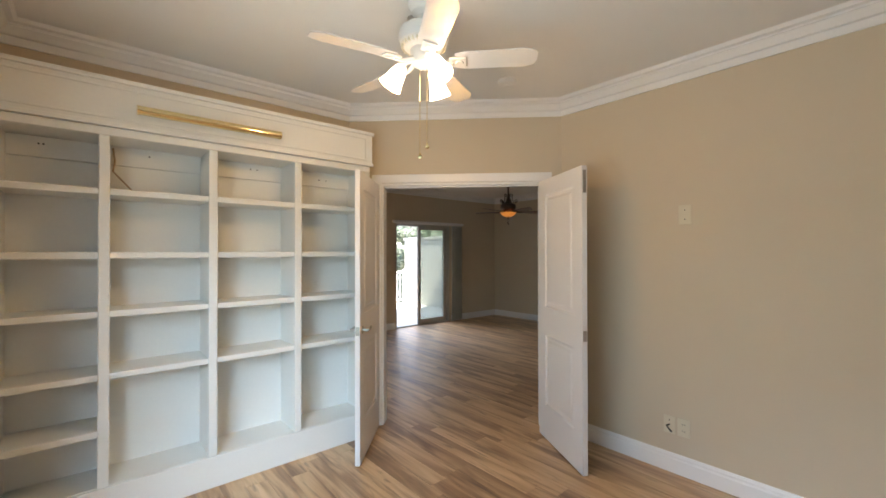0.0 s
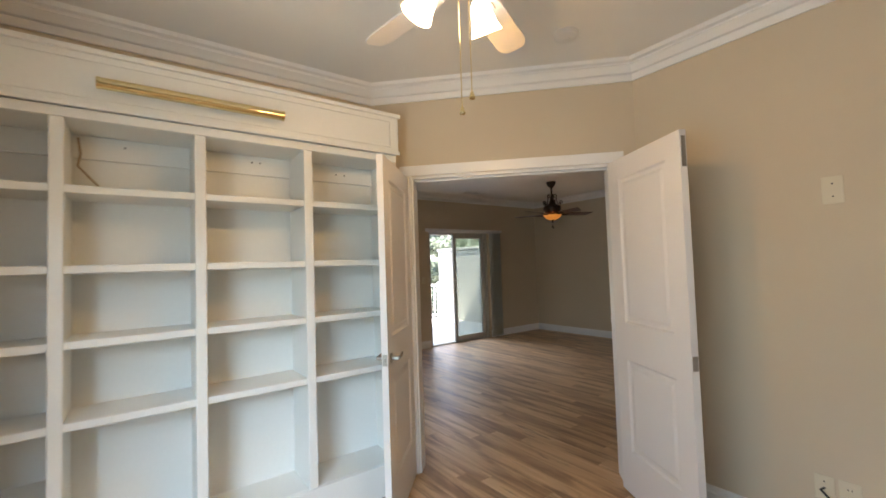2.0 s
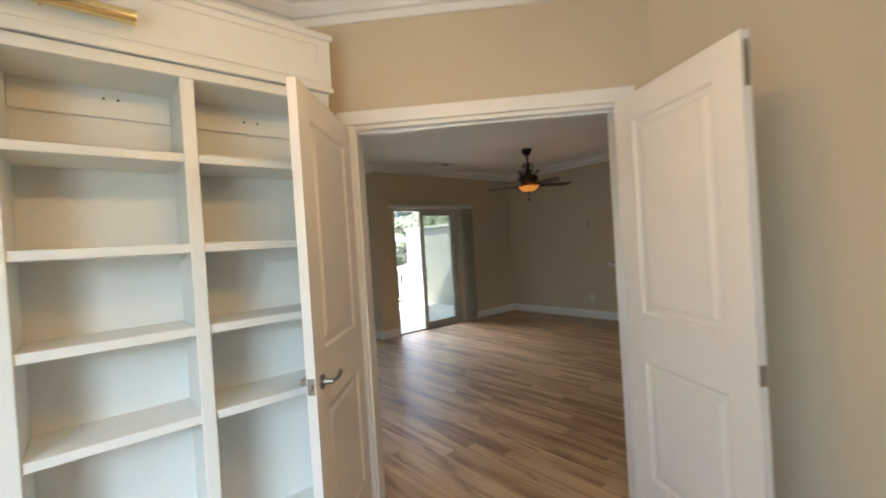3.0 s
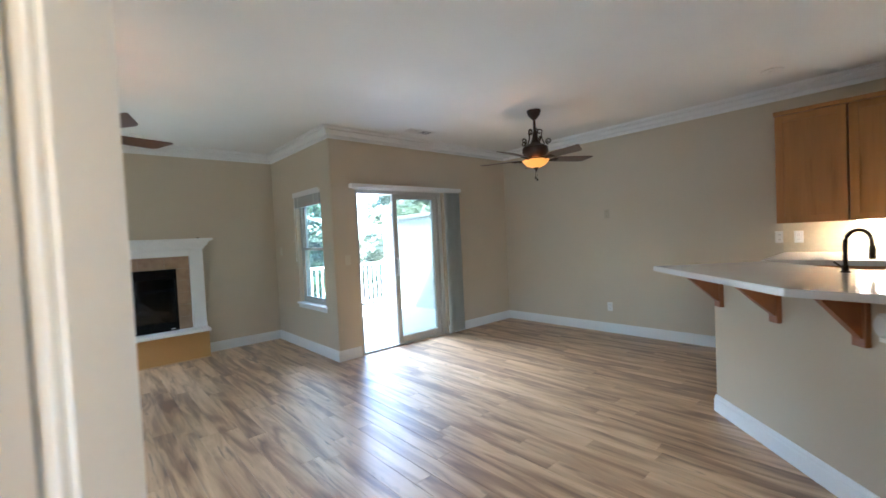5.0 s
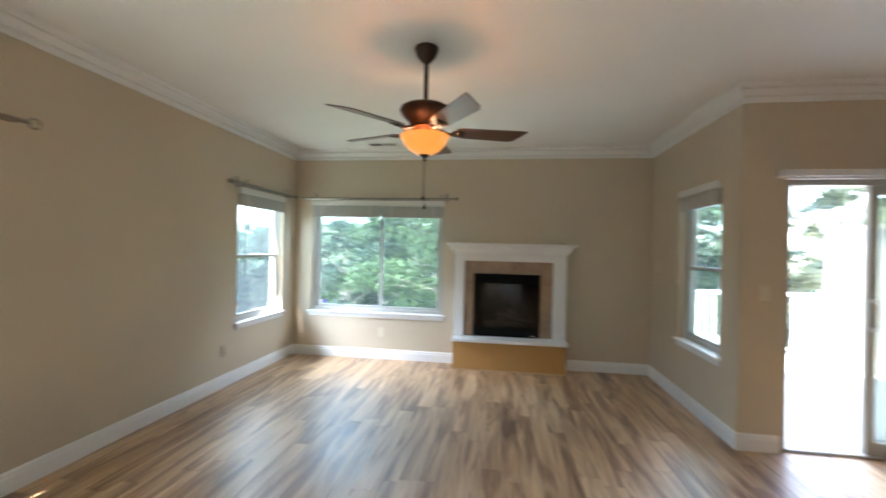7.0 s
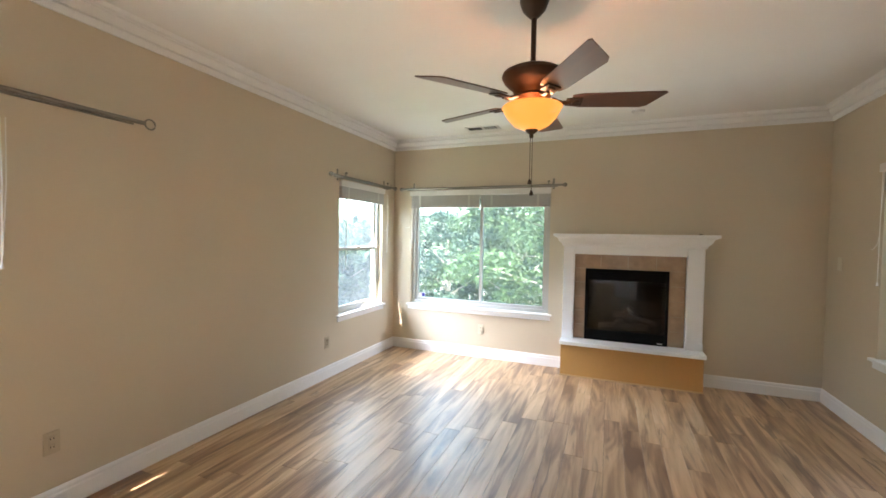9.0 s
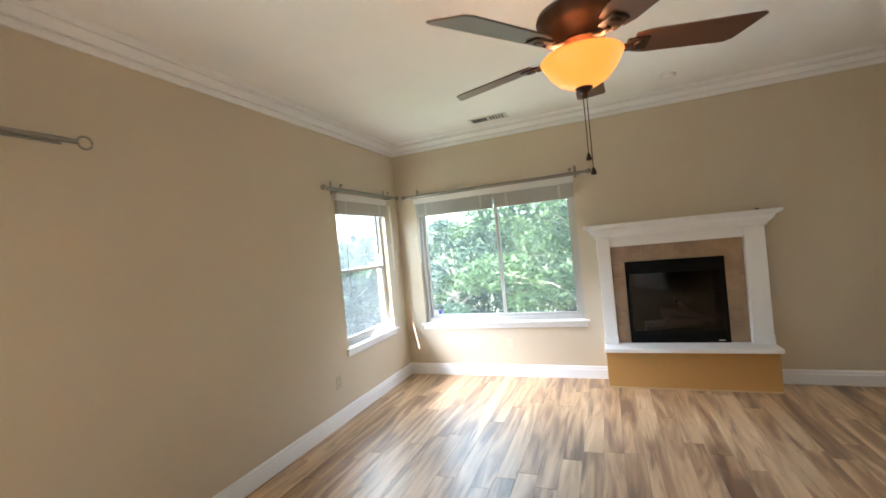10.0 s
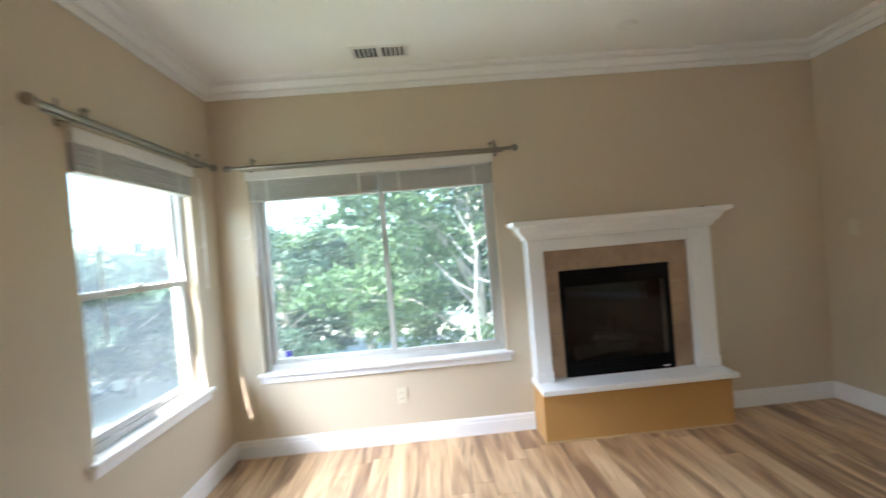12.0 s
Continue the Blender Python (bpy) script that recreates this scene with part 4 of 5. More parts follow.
def bowl_fan(at, top, base, label, scroll):
    """A dark five-blade fan on a down-rod with an amber bowl light. top: drop from the ceiling to the motor."""
    f = thing("ceiling_fan", at, label, "ceiling fan")
    part("canopy", lathe([(0.074, 0), (0.076, -0.012), (0.06, -0.055), (0.034, -0.085), (0.018, -0.10)], 28), BRONZE, f, smooth=True)
    part("down_rod", tube([(0, 0, -0.09), (0, 0, -top)], 0.014, 14), BRONZE, f, smooth=True)
    z = -top
    motor = [(0.03, z + 0.03), (0.05, z + 0.012), (0.13, z), (0.155, z - 0.014), (0.16, z - 0.03), (0.148, z - 0.055), (0.128, z - 0.075), (0.105, z - 0.095), (0.09, z - 0.125), (0.085, z - 0.135)]
    if scroll:
        motor = [(0.02, z + 0.16), (0.03, z + 0.10), (0.05, z + 0.05), (0.10, z + 0.02), (0.135, z), (0.14, z - 0.05), (0.12, z - 0.09), (0.10, z - 0.12)]
    part("motor", lathe(motor, 36), BRONZE if scroll else COPPER, f, smooth=True)
    part("light_kit", lathe([(0.085, z - 0.12), (0.095, z - 0.14), (0.075, z - 0.165), (0.07, z - 0.175)], 28), COPPER, f, smooth=True)
    fan_blades(f, z - 0.155 + 0.03 * scroll, base, 0.20, 0.655, 0.10, 0.142, BLADEWOOD, BRONZE, -13.0, 0.05, 0.065)
    b = z - 0.19 + 0.05 * scroll
    bowl = [(0.004, -0.118), (0.05, -0.112), (0.095, -0.088), (0.128, -0.052), (0.146, -0.02), (0.150, -0.006), (0.157, 0.0), (0.153, 0.004), (0.146, -0.004), (0.138, -0.022), (0.121, -0.05), (0.09, -0.082), (0.048, -0.105), (0.004, -0.111)]
    flat = 0.68 if scroll else 1.0
    bowl = [(r * (0.93 if scroll else 1.0), b + h * flat) for r, h in bowl]
    part("glass_bowl", lathe(bowl, 40), AMBER, f, "lit amber glass bowl", True)
    part("finial", lathe([(0.004, b - 0.04 - 0.118 * flat), (0.012, b - 0.033 - 0.118 * flat), (0.010, b - 0.021 - 0.118 * flat), (0.030, b - 0.005 - 0.118 * flat), (0.034, b + 0.002 - 0.118 * flat), (0.004, b + 0.006 - 0.118 * flat)], 18), BRONZE, f, smooth=True)
    pull_chain(f, 0.007, -0.006, b - 0.12 * flat, b - (0.22 if scroll else 0.46), BRONZE, "bronze pull chain")
    pull_chain(f, -0.006, 0.006, b - 0.12 * flat, b - (0.20 if scroll else 0.40), BRONZE, "bronze pull chain")
    for a in (30, 150, 270):
        p = Vector(at) + pose(0, 0, 0, 0, 0, a) @ Vector((0.07, 0, b - 0.04))
        bulb(p.x, p.y, p.z, 0.45 if scroll else 0.32, (1.0, 0.62, 0.34), 0.025)
    if scroll:
        for k in range(5):
            pts = [(0.135, 0, z + 0.03)]
            for i in range(20):
                a = -1.4 + i * 0.42
                r = 0.034 * (1 - i / 26)
                pts.append((0.155 - r * math.cos(a) - 0.01, 0, z + 0.06 + r * math.sin(a)))
            bm = tube(pts, 0.007, 6)
            pts = [(0.10, 0, z + 0.03), (0.075, 0, z + 0.09), (0.07, 0, z + 0.14)] + [(0.05 + 0.03 * math.cos(a) * (1 - i / 14), 0, z + 0.165 + 0.034 * math.sin(a) * (1 - i / 14)) for i, a in enumerate([0.2 + 0.55 * q for q in range(11)])]
            tube(pts, 0.0065, 6, bm)
            s = part("scroll", bm, BRONZE, f)
            s.matrix_basis = pose(0, 0, 0, 0, 0, 72 * k + 20)
    return f


bowl_fan((2.14, 5.99, CEILING), 0.37, 16.0, "dark bronze ceiling fan with walnut blades and lit amber bowl", False)
bowl_fan((5.97, 5.07, CEILING), 0.40, -30.0, "scrolled black iron ceiling fan with lit amber bowl", True)

# ---- fireplace ----
fire = thing("fireplace", (0, 0, 0), "white mantel fireplace with tan tile and black glass firebox", "fireplace")
FX0, FX1 = 2.075, 3.415
YT = 8.56
for x0, x1 in ((FX0, FX0 + 0.115), (FX1 - 0.15, FX1)):
    bm = boxed((x0, 8.50, 0.385), (x1, YF, 1.40), 0.006)
    box(bm, (x0 - 0.004, 8.494, 0.386), (x1 + 0.004, 8.502, 0.46), 0.003)
    part("mantel_leg", bm, TRIM, fire)
part("frieze", boxed((FX0 + 0.115, 8.505, 1.315), (FX1 - 0.15, YF, 1.40), 0.004), TRIM, fire)
bm = sweep([(FX0 - 0.0, YF), (FX0, 8.50), (FX1, 8.50), (FX1, YF)][::-1], [(0, 1.40), (0.012, 1.40), (0.02, 1.425), (0.05, 1.455), (0.065, 1.49), (0.09, 1.50), (0.09, 1.505), (0, 1.505)])
part("mantel_moulding", bm, TRIM, fire)
part("mantel_shelf", boxed((FX0 - 0.105, 8.395, 1.505), (FX1 + 0.105, YF, 1.535), 0.006), TRIM, fire)
part("hearth_slab", boxed((FX0 - 0.012, 8.335, 0.345), (FX1 + 0.012, YF, 0.385), 0.008), TRIM, fire, "white painted hearth ledge")
part("hearth_base", boxed((FX0, 8.40, 0.012), (FX1, YF, 0.345), 0.003), HEARTHBOX, fire, "tan painted hearth base")
part("base_strip", boxed((FX0 - 0.004, 8.392, 0.0), (FX1 + 0.004, YF, 0.012), 0.002), material("tan_strip", (0.55, 0.38, 0.2), 0.5), fire)
bm = boxed((FX0 + 0.115, YT + 0.008, 0.386), (2.312, YF - 0.001, 1.315))
box(bm, (3.108, YT + 0.008, 0.386), (FX1 - 0.15, YF - 0.001, 1.315))
box(bm, (2.312, YT + 0.008, 1.145), (3.108, YF - 0.001, 1.315))
part("grout_bed", bm, GROUT, fire)
BX0, BX1, BZ = 2.305, 3.115, 1.16


def tile(x0, x1, z0, z1):
    part("tile", boxed((x0 + 0.002, YT, z0 + 0.002), (x1 - 0.002, YT + 0.012, z1 - 0.002), 0.002), TILE, fire)


for k in range(5):
    z0, z1 = 0.387 + k * 0.1546, 0.387 + (k + 1) * 0.1546
    tile(FX0 + 0.116, BX0, z0, z1)
    tile(BX1, FX1 - 0.151, z0, z1)
n = 4
xs = [FX0 + 0.116 + (FX1 - FX0 - 0.267) * k / n for k in range(n + 1)]
for a, b in zip(xs, xs[1:]):
    tile(a, b, 1.16, 1.314)
bm = boxed((BX0, YT - 0.012, 0.386), (BX0 + 0.03, YT + 0.01, BZ), 0.003)
box(bm, (BX1 - 0.03, YT - 0.012, 0.386), (BX1, YT + 0.01, BZ), 0.003)
box(bm, (BX0 + 0.03, YT - 0.012, BZ - 0.12), (BX1 - 0.03, YT + 0.01, BZ), 0.003)
box(bm, (BX0 + 0.03, YT - 0.012, 0.386), (BX1 - 0.03, YT + 0.01, 0.50), 0.003)
part("firebox_frame", bm, FIREBLACK, fire, "black metal firebox surround")
for z in (BZ - 0.035, BZ - 0.06, BZ - 0.085, 0.42, 0.445, 0.47):
    part("louvre", boxed((BX0 + 0.05, YT - 0.016, z - 0.004), (BX1 - 0.05, YT - 0.012, z + 0.004), 0.001), FIREBLACK, fire)
g = part("fire_pane", boxed((BX0 + 0.03, YT - 0.004, 0.50), (BX1 - 0.03, YT, BZ - 0.12)), FIREGLASS, fire, "dark glass fire door")
bm = boxed((2.30, 8.98, 0.38), (3.12, 9.0, 1.16))
box(bm, (2.30, 8.66, 0.38), (2.32, 8.98, 1.16))
box(bm, (3.10, 8.66, 0.38), (3.12, 8.98, 1.16))
box(bm, (2.32, 8.58, 0.385), (3.10, 8.98, 0.405))
box(bm, (2.32, 8.66, 1.13), (3.10, 8.98, 1.16))
part("firebox", bm, FIREBRICK, fire, "dark firebox lining")
LOG = material("ceramic_log", (0.16, 0.14, 0.125), 0.9, vary=0.4, grain=30, bump=0.6)
for p, q, r in (((2.45, 8.74, 0.50), (2.95, 8.80, 0.52), 0.034), ((2.60, 8.78, 0.63), (3.04, 8.74, 0.57), 0.030), ((2.62, 8.745, 0.52), (2.78, 8.80, 0.70), 0.026), ((2.86, 8.78, 0.60), (2.74, 8.745, 0.74), 0.022)):
    part("log", tube([p, [(a + b) / 2 + 0.008 for a, b in zip(p, q)], q], r * 1.5, 9, r_end=r * 1.1), LOG, fire)
part("name_badge", boxed((3.02, YT - 0.0165, 0.405), (3.07, YT - 0.0125, 0.413)), PLATEW, fire)
tagged(mesh_object("mantel_knob", lathe([(0.018, 0), (0.016, 0.008), (0.006, 0.012), (0.0, 0.013)], 14, m=pose(3.37, 8.50, 1.535)), BRONZE), "small dark metal cap lying on the mantel", "cap")

# ---- kitchen ----
bar = [(5.69, 3.35), (4.60, 2.26), (4.60, 1.2), (4.72, 1.2), (4.72, 2.21), (5.775, 3.265)]
tagged(mesh_object("wall_bar", prism(bar, -0.01, 1.04), PAINT), "beige half wall under the breakfast bar", kind="structure")
tagged(mesh_object("baseboard", sweep([(4.60, 1.2), (4.60, 2.26), (5.69, 3.35), (5.775, 3.265)], BASE), TRIM), kind="structure")
top = prism([(5.67, 3.77), (4.65, 2.79), (4.58, 2.20), (4.58, 1.2), (5.70, 1.2), (5.70, 2.58), (6.28, 3.16)], 1.041, 1.08)
bmesh.ops.bevel(top, geom=list(top.edges), offset=0.004, segments=2, affect="EDGES")
tagged(mesh_object("bar_counter", top, STONE), "pale polished stone breakfast bar top with clipped corner", "counter")
back = prism([(4.732, 1.2), (5.66, 1.2), (5.66, 2.56), (6.20, 3.10), (5.80, 3.25), (4.732, 2.19)], 0.0, 1.04)
tagged(mesh_object("sink_cabinet", back, CABWOOD), "honey wood sink cabinet behind the half wall", "cabinet")


def corbel(s, reach):
    """A wooden bracket under the bar, s metres along its slanted front."""
    ob = thing("bar_bracket", (4.60 + s * 0.7071, 2.26 + s * 0.7071, 0), "brown wooden triangular bracket under the bar top", "bracket", "bar brackets", 45)
    part("back_plate", boxed((-0.035, 0.001, 0.80), (0.035, 0.03, 1.04), 0.004), BRACKETWOOD, ob)
    part("gusset", prism([(0.03, 0.84), (reach, 1.04), (0.03, 1.04)], -0.02, 0.02, axis=0), BRACKETWOOD, ob)


for s, reach in ((1.46, 0.26), (0.92, 0.26), (0.39, 0.22)):
    corbel(s, reach)
night = wall_plate((4.60 + 0.2, 2.26 + 0.2, 0.90), 45, 0.072, 0.118, PLATEW, "outlet", "white outlet with an oval plug-in night light")
part("night_light", lathe([(0, 0.03), (0.03, 0.028), (0.038, 0.015), (0.036, 0.0)], 20, m=pose(0, 0.008, 0.02, -90, 0, 0) @ Matrix.Diagonal((1, 1.5, 1, 1))), PLATEW, night, smooth=True)
faucet = thing("kitchen_faucet", (5.52, 2.64, 1.08), "dark bronze gooseneck kitchen faucet with pull-down spray", "faucet", turn=-45)
faucet.scale = (0.74, 0.74, 0.74)
part("base", lathe([(0.032, 0), (0.03, 0.01), (0.022, 0.016), (0.02, 0.05), (0.018, 0.06)], 20), BRONZE, faucet, smooth=True)
part("neck", tube([(0, 0, 0.05), (0, 0, 0.22)] + [(0.1 - 0.1 * math.cos(a), 0, 0.23 + 0.1 * math.sin(a)) for a in (math.pi * k / 12 for k in range(1, 12))] + [(0.2, 0, 0.23), (0.203, 0, 0.19)], 0.014, 12), BRONZE, faucet, smooth=True)
part("spray_head", lathe([(0.018, 0.20), (0.021, 0.17), (0.021, 0.10), (0.016, 0.095)], 16, m=pose(0.204, 0, 0)), BRONZE, faucet, smooth=True)
part("lever", tube([(0, 0.018, 0.04), (0, 0.05, 0.05), (0, 0.10, 0.075)], 0.008, 10), BRONZE, faucet, smooth=True)
wallc = prism([(6.42, -0.5), (7.515, -0.5), (7.515, 3.2), (6.42, 3.2)], 1.041, 1.08)
tagged(mesh_object("wall_counter", wallc, STONE), "pale stone counter along the kitchen wall", "counter")
tagged(mesh_object("base_cabinet", boxed((6.46, -0.48, 0.0), (7.515, 3.18, 1.04)), CABWOOD), "honey wood base cabinet along the kitchen wall", "cabinet")
tagged(mesh_object("backsplash", boxed((7.508, -0.5, 1.081), (7.519, 3.22, 1.37)), material("cream_backsplash", (0.66, 0.55, 0.36), 0.3, vary=0.1)), "cream backsplash under the wall cabinets", kind="structure")
for k, y in enumerate((2.725, 2.225, 1.725)):
    cab = thing("wall_cabinet", (7.515, y, 1.37), "honey-brown wooden kitchen wall cabinet", "cabinet", "kitchen wall cabinets")
    part("body", boxed((-0.31, 0.001, 0), (0.0, 0.494, 1.01), 0.002), CABWOOD, cab)
    d = part("door", boxed((-0.332, 0.004, 0.004), (-0.311, 0.491, 1.006), 0.003), CABWOOD, cab)
    bm = bmesh.new()
    for lo, hi in (((0.004, 0.004), (0.066, 1.006)), ((0.429, 0.004), (0.491, 1.006)), ((0.066, 0.004), (0.429, 0.066)), ((0.066, 0.944), (0.429, 1.006))):
        box(bm, (-0.341, lo[0], lo[1]), (-0.3325, hi[0], hi[1]), 0.002)
    part("door_frame", bm, CABWOOD, d)
    if k:
        part("under_light", boxed((-0.26, 0.05, -0.018), (-0.2, 0.45, -0.001)), UNDERGLOW, cab, "lit under-cabinet strip light")
tagged(mesh_object("cabinet_crown", boxed((7.17, 1.72, 2.381), (7.515, 3.226, 2.42), 0.006), CABWOOD), "honey wood moulding above the wall cabinets", "moulding")
for y in (3.25, 3.10):
    wall_plate((7.508 if y < 3.2 else XE, y, 1.23), 90, 0.072, 0.118, PLATEW, "outlet", "white outlet beside the kitchen counter")

# ---- out of doors ----
GROUND = -2.4
tagged(mesh_object("ground", boxed((-400, -400, GROUND - 0.3), (400, 400, GROUND)), EARTH), "dry pale earth around the house", kind="structure")
tagged(mesh_object("foundation", prism(FOOT, GROUND, -0.125), STUCCO), kind="structure")
tagged(mesh_object("patio", boxed((4.60, 6.97, GROUND), (7.62, 10.45, -0.04)), CONCRETE), "pale concrete patio outside the sliding door", kind="structure")
pw = boxed((7.44, 6.965, -0.04), (7.60, 10.33, 1.82))
box(pw, (7.41, 6.965, 1.821), (7.63, 10.36, 1.89), 0.01)
tagged(mesh_object("wall_patio", pw, STUCCO), "pale stucco privacy wall beside the patio", kind="structure")
for x, y, rx, ry in ((-3.0, 9.0, 2.4, 1.1), (-4.5, 5.5, 1.5, 2.2), (1.5, 12.5, 3.0, 1.2)):
    pts = [(x + rx * math.cos(a) * (1 + 0.1 * math.sin(3 * a)), y + ry * math.sin(a)) for a in (2 * math.pi * k / 28 for k in range(28))]
    tagged(mesh_object("lawn", prism(pts, GROUND, GROUND + 0.03), LAWN), "small patch of green lawn", kind="structure")
rail = thing("patio_railing", (0, 0, -0.04), "white painted patio railing with square balusters", "railing")
RY = 10.28
part("top_rail", boxed((4.66, RY - 0.03, 0.90), (7.43, RY + 0.03, 0.95), 0.006), TRIM, rail)
part("bottom_rail", boxed((4.66, RY - 0.02, 0.08), (7.43, RY + 0.02, 0.12), 0.004), TRIM, rail)
bal = boxed((-0.014, -0.014, 0.12), (0.014, 0.014, 0.90))
first = part("baluster", bal, TRIM, rail)
for k in range(24):
    b = first if k == 0 else new("baluster", first.data)
    b.parent = rail
    b.location = (4.76 + k * 0.112, RY, 0)
for x in (4.66, 6.02, 7.39):
    part("post", boxed((x - 0.04, RY - 0.04, 0.0), (x + 0.04, RY + 0.04, 1.0), 0.006), TRIM, rail)


def leaf_material(name, c1, c2):
    m = bpy.data.materials.new(name)
    m.use_nodes = True
    nt = m.node_tree
    b = nt.nodes["Principled BSDF"]
    g = nt.nodes.new("ShaderNodeNewGeometry")
    rp = nt.nodes.new("ShaderNodeValToRGB")
    rp.color_ramp.elements[0].color, rp.color_ramp.elements[1].color = (*c1, 1), (*c2, 1)
    nt.links.new(g.outputs["Random Per Island"], rp.inputs[0])
    nt.links.new(rp.outputs[0], b.inputs["Base Color"])
    b.inputs["Roughness"].default_value = 0.5
    tr = nt.nodes.new("ShaderNodeBsdfTranslucent")
    nt.links.new(rp.outputs[0], tr.inputs[0])
    mx = nt.nodes.new("ShaderNodeMixShader")
    mx.inputs[0].default_value = 0.5
    nt.links.new(b.outputs[0], mx.inputs[1])
    nt.links.new(tr.outputs[0], mx.inputs[2])
    nt.links.new(mx.outputs[0], nt.nodes["Material Output"].inputs[0])
    return m


LEAF1 = leaf_material("bright_leaf", (0.04, 0.075, 0.035), (0.12, 0.18, 0.075))
LEAF2 = leaf_material("dull_leaf", (0.04, 0.075, 0.055), (0.09, 0.135, 0.09))
# far paler than real leaves: outdoor glare and haze put into the colour
LEAF3 = leaf_material("glare_leaf", (0.24, 0.29, 0.21), (0.45, 0.50, 0.40))


def leaves(centres, count, size, seed):
    """Leaves on small twigs' ends, scattered through uneven clumps given as (x, y, z, radius)."""
    rng = np.random.default_rng(seed)
    total = sum(c[3] ** 2 for c in centres)
    verts, faces = [], []
    for cx, cy, cz, r in centres:
        n = int(count * r * r / total)
        d = rng.normal(size=(n, 3))
        d /= np.linalg.norm(d, axis=1)[:, None]
        p = np.array((cx, cy, cz)) + d * (r * rng.uniform(0.25, 1.0, (n, 1)) ** 0.6) * np.array((1.0, 1.0, 0.5))
        nrm = rng.normal(size=(n, 3)) * 0.6 + np.array((0, 0, 0.8))
        nrm /= np.linalg.norm(nrm, axis=1)[:, None]
        a = np.cross(nrm, rng.normal(size=(n, 3)))
        a /= np.linalg.norm(a, axis=1)[:, None]
        b = np.cross(nrm, a)
        s = size * rng.uniform(0.6, 1.4, (n, 1))
        quad = np.stack([p - a * s, p + b * s * 0.42, p + a * s - nrm * s * 0.2, p - b * s * 0.42], axis=1)
        k = len(verts)
        verts.extend(quad.reshape(-1, 3).tolist())
        faces.extend([(k + 4 * i, k + 4 * i + 1, k + 4 * i + 2, k + 4 * i + 3) for i in range(n)])
    me = bpy.data.meshes.new("crown")
    me.from_pydata(verts, [], faces)
    return me


def tree(at, height, spread, seed, mat, label, trunk_r=0.13, low=0.3, count=9000, size=0.085):
    rng = random.Random(seed)
    ob = thing("tree", (*at, GROUND), label, "tree", "garden trees")
    top = Vector((rng.uniform(-0.3, 0.3), rng.uniform(-0.3, 0.3), height * 0.8))
    bm = tube([(0, 0, -0.1), (0.05, 0.03, height * 0.25), top * 0.6 + Vector((0.08, 0, 0)), top], trunk_r, 9, r_end=trunk_r * 0.25)
    centres = []
    for k in range(15):
        a = 2 * math.pi * (k * 0.381 + rng.random() * 0.1)
        h = height * (low + (0.95 - low) * (k + rng.random()) / 15)
        reach = spread * (0.95 - 0.55 * abs(h / height - 0.55) * 1.6) * rng.uniform(0.7, 1.1)
        start = top * min(0.95, h / height * 0.85)
        tip = Vector((math.cos(a) * reach, math.sin(a) * reach, h + 0.15 * reach))
        mid = (start + tip) / 2 + Vector((0, 0, 0.12 * reach))
        tube([start, mid, tip], trunk_r * 0.32, 6, bm, trunk_r * 0.06)
        centres += [(*tip, spread * rng.uniform(0.26, 0.42)), (*mid, spread * rng.uniform(0.2, 0.34))]
        side = tip + Vector((rng.uniform(-1, 1), rng.uniform(-1, 1), rng.uniform(-0.5, 0.3))) * spread * 0.35
        tube([mid, (mid + side) / 2, side], trunk_r * 0.16, 5, bm, trunk_r * 0.04)
        centres.append((*side, spread * rng.uniform(0.16, 0.28)))
    part("trunk", bm, BARK, ob)
    me = leaves(centres, count, size, seed)
    me.materials.append(mat)
    c = new("crown", me)
    c.parent = ob
    return ob


tree((2.3, 13.2), 7.0, 2.7, 3, LEAF1, "leafy green tree beyond the wide window", low=0.2, count=20000, size=0.075)
tree((3.9, 15.5), 9.0, 3.0, 8, LEAF2, "tall leafy tree behind the others", low=0.2, count=15000, size=0.10)
tree((-0.8, 19.5), 4.9, 2.7, 5, LEAF1, "low leafy green tree beyond the wide window", low=0.2, count=14000, size=0.085)
tree((-3.4, 19.0), 4.7, 2.8, 12, LEAF2, "rounded grey-green tree across the yard", low=0.15, count=12000, size=0.10)
tree((-9.5, 15.5), 5.0, 2.7, 21, LEAF2, "grey-green tree beyond the corner window", low=0.15, count=12000, size=0.10)
tree((-12.5, 11.0), 4.6, 2.6, 22, LEAF2, "rounded grey-green tree down the slope", low=0.15, count=10000, size=0.11)
tree((-9.8, 7.2), 6.4, 2.3, 25, LEAF1, "green tree with a bent grey trunk beside the house", low=0.3, count=10000, size=0.09)
tree((10.4, 16.5), 4.4, 1.1, 33, LEAF3, "bushy tree past the patio railing, paled by painted glare", low=0.15, count=12000, size=0.085)
tree((-8.0, 18.5), 4.5, 2.6, 41, LEAF2, "rounded grey-green tree at the yard's edge", low=0.1, count=10000, size=0.11)
tree((8.4, 18.0), 6.5, 2.3, 43, LEAF1, "green tree past the patio railing", low=0.2, count=12000, size=0.10)
tree((13.4, 14.8), 8.0, 3.0, 37, LEAF3, "tall tree behind the patio wall", low=0.35, count=26000, size=0.13)


bare = thing("bare_tree", (1.98, 11.1, GROUND), "slender bare pale-barked tree before the leafy one", "tree", "garden trees")
PALEBARK = material("pale_bark", (0.27, 0.26, 0.245), 0.9, vary=0.25, grain=18, bump=0.6)
part("trunk", tube([(0, 0, -0.05), (0.03, 0.02, 1.6), (-0.02, 0.03, 3.0), (0.05, 0.0, 3.7), (0.0, 0.02, 4.1)], 0.028, 9, r_end=0.012), PALEBARK, bare, smooth=True)
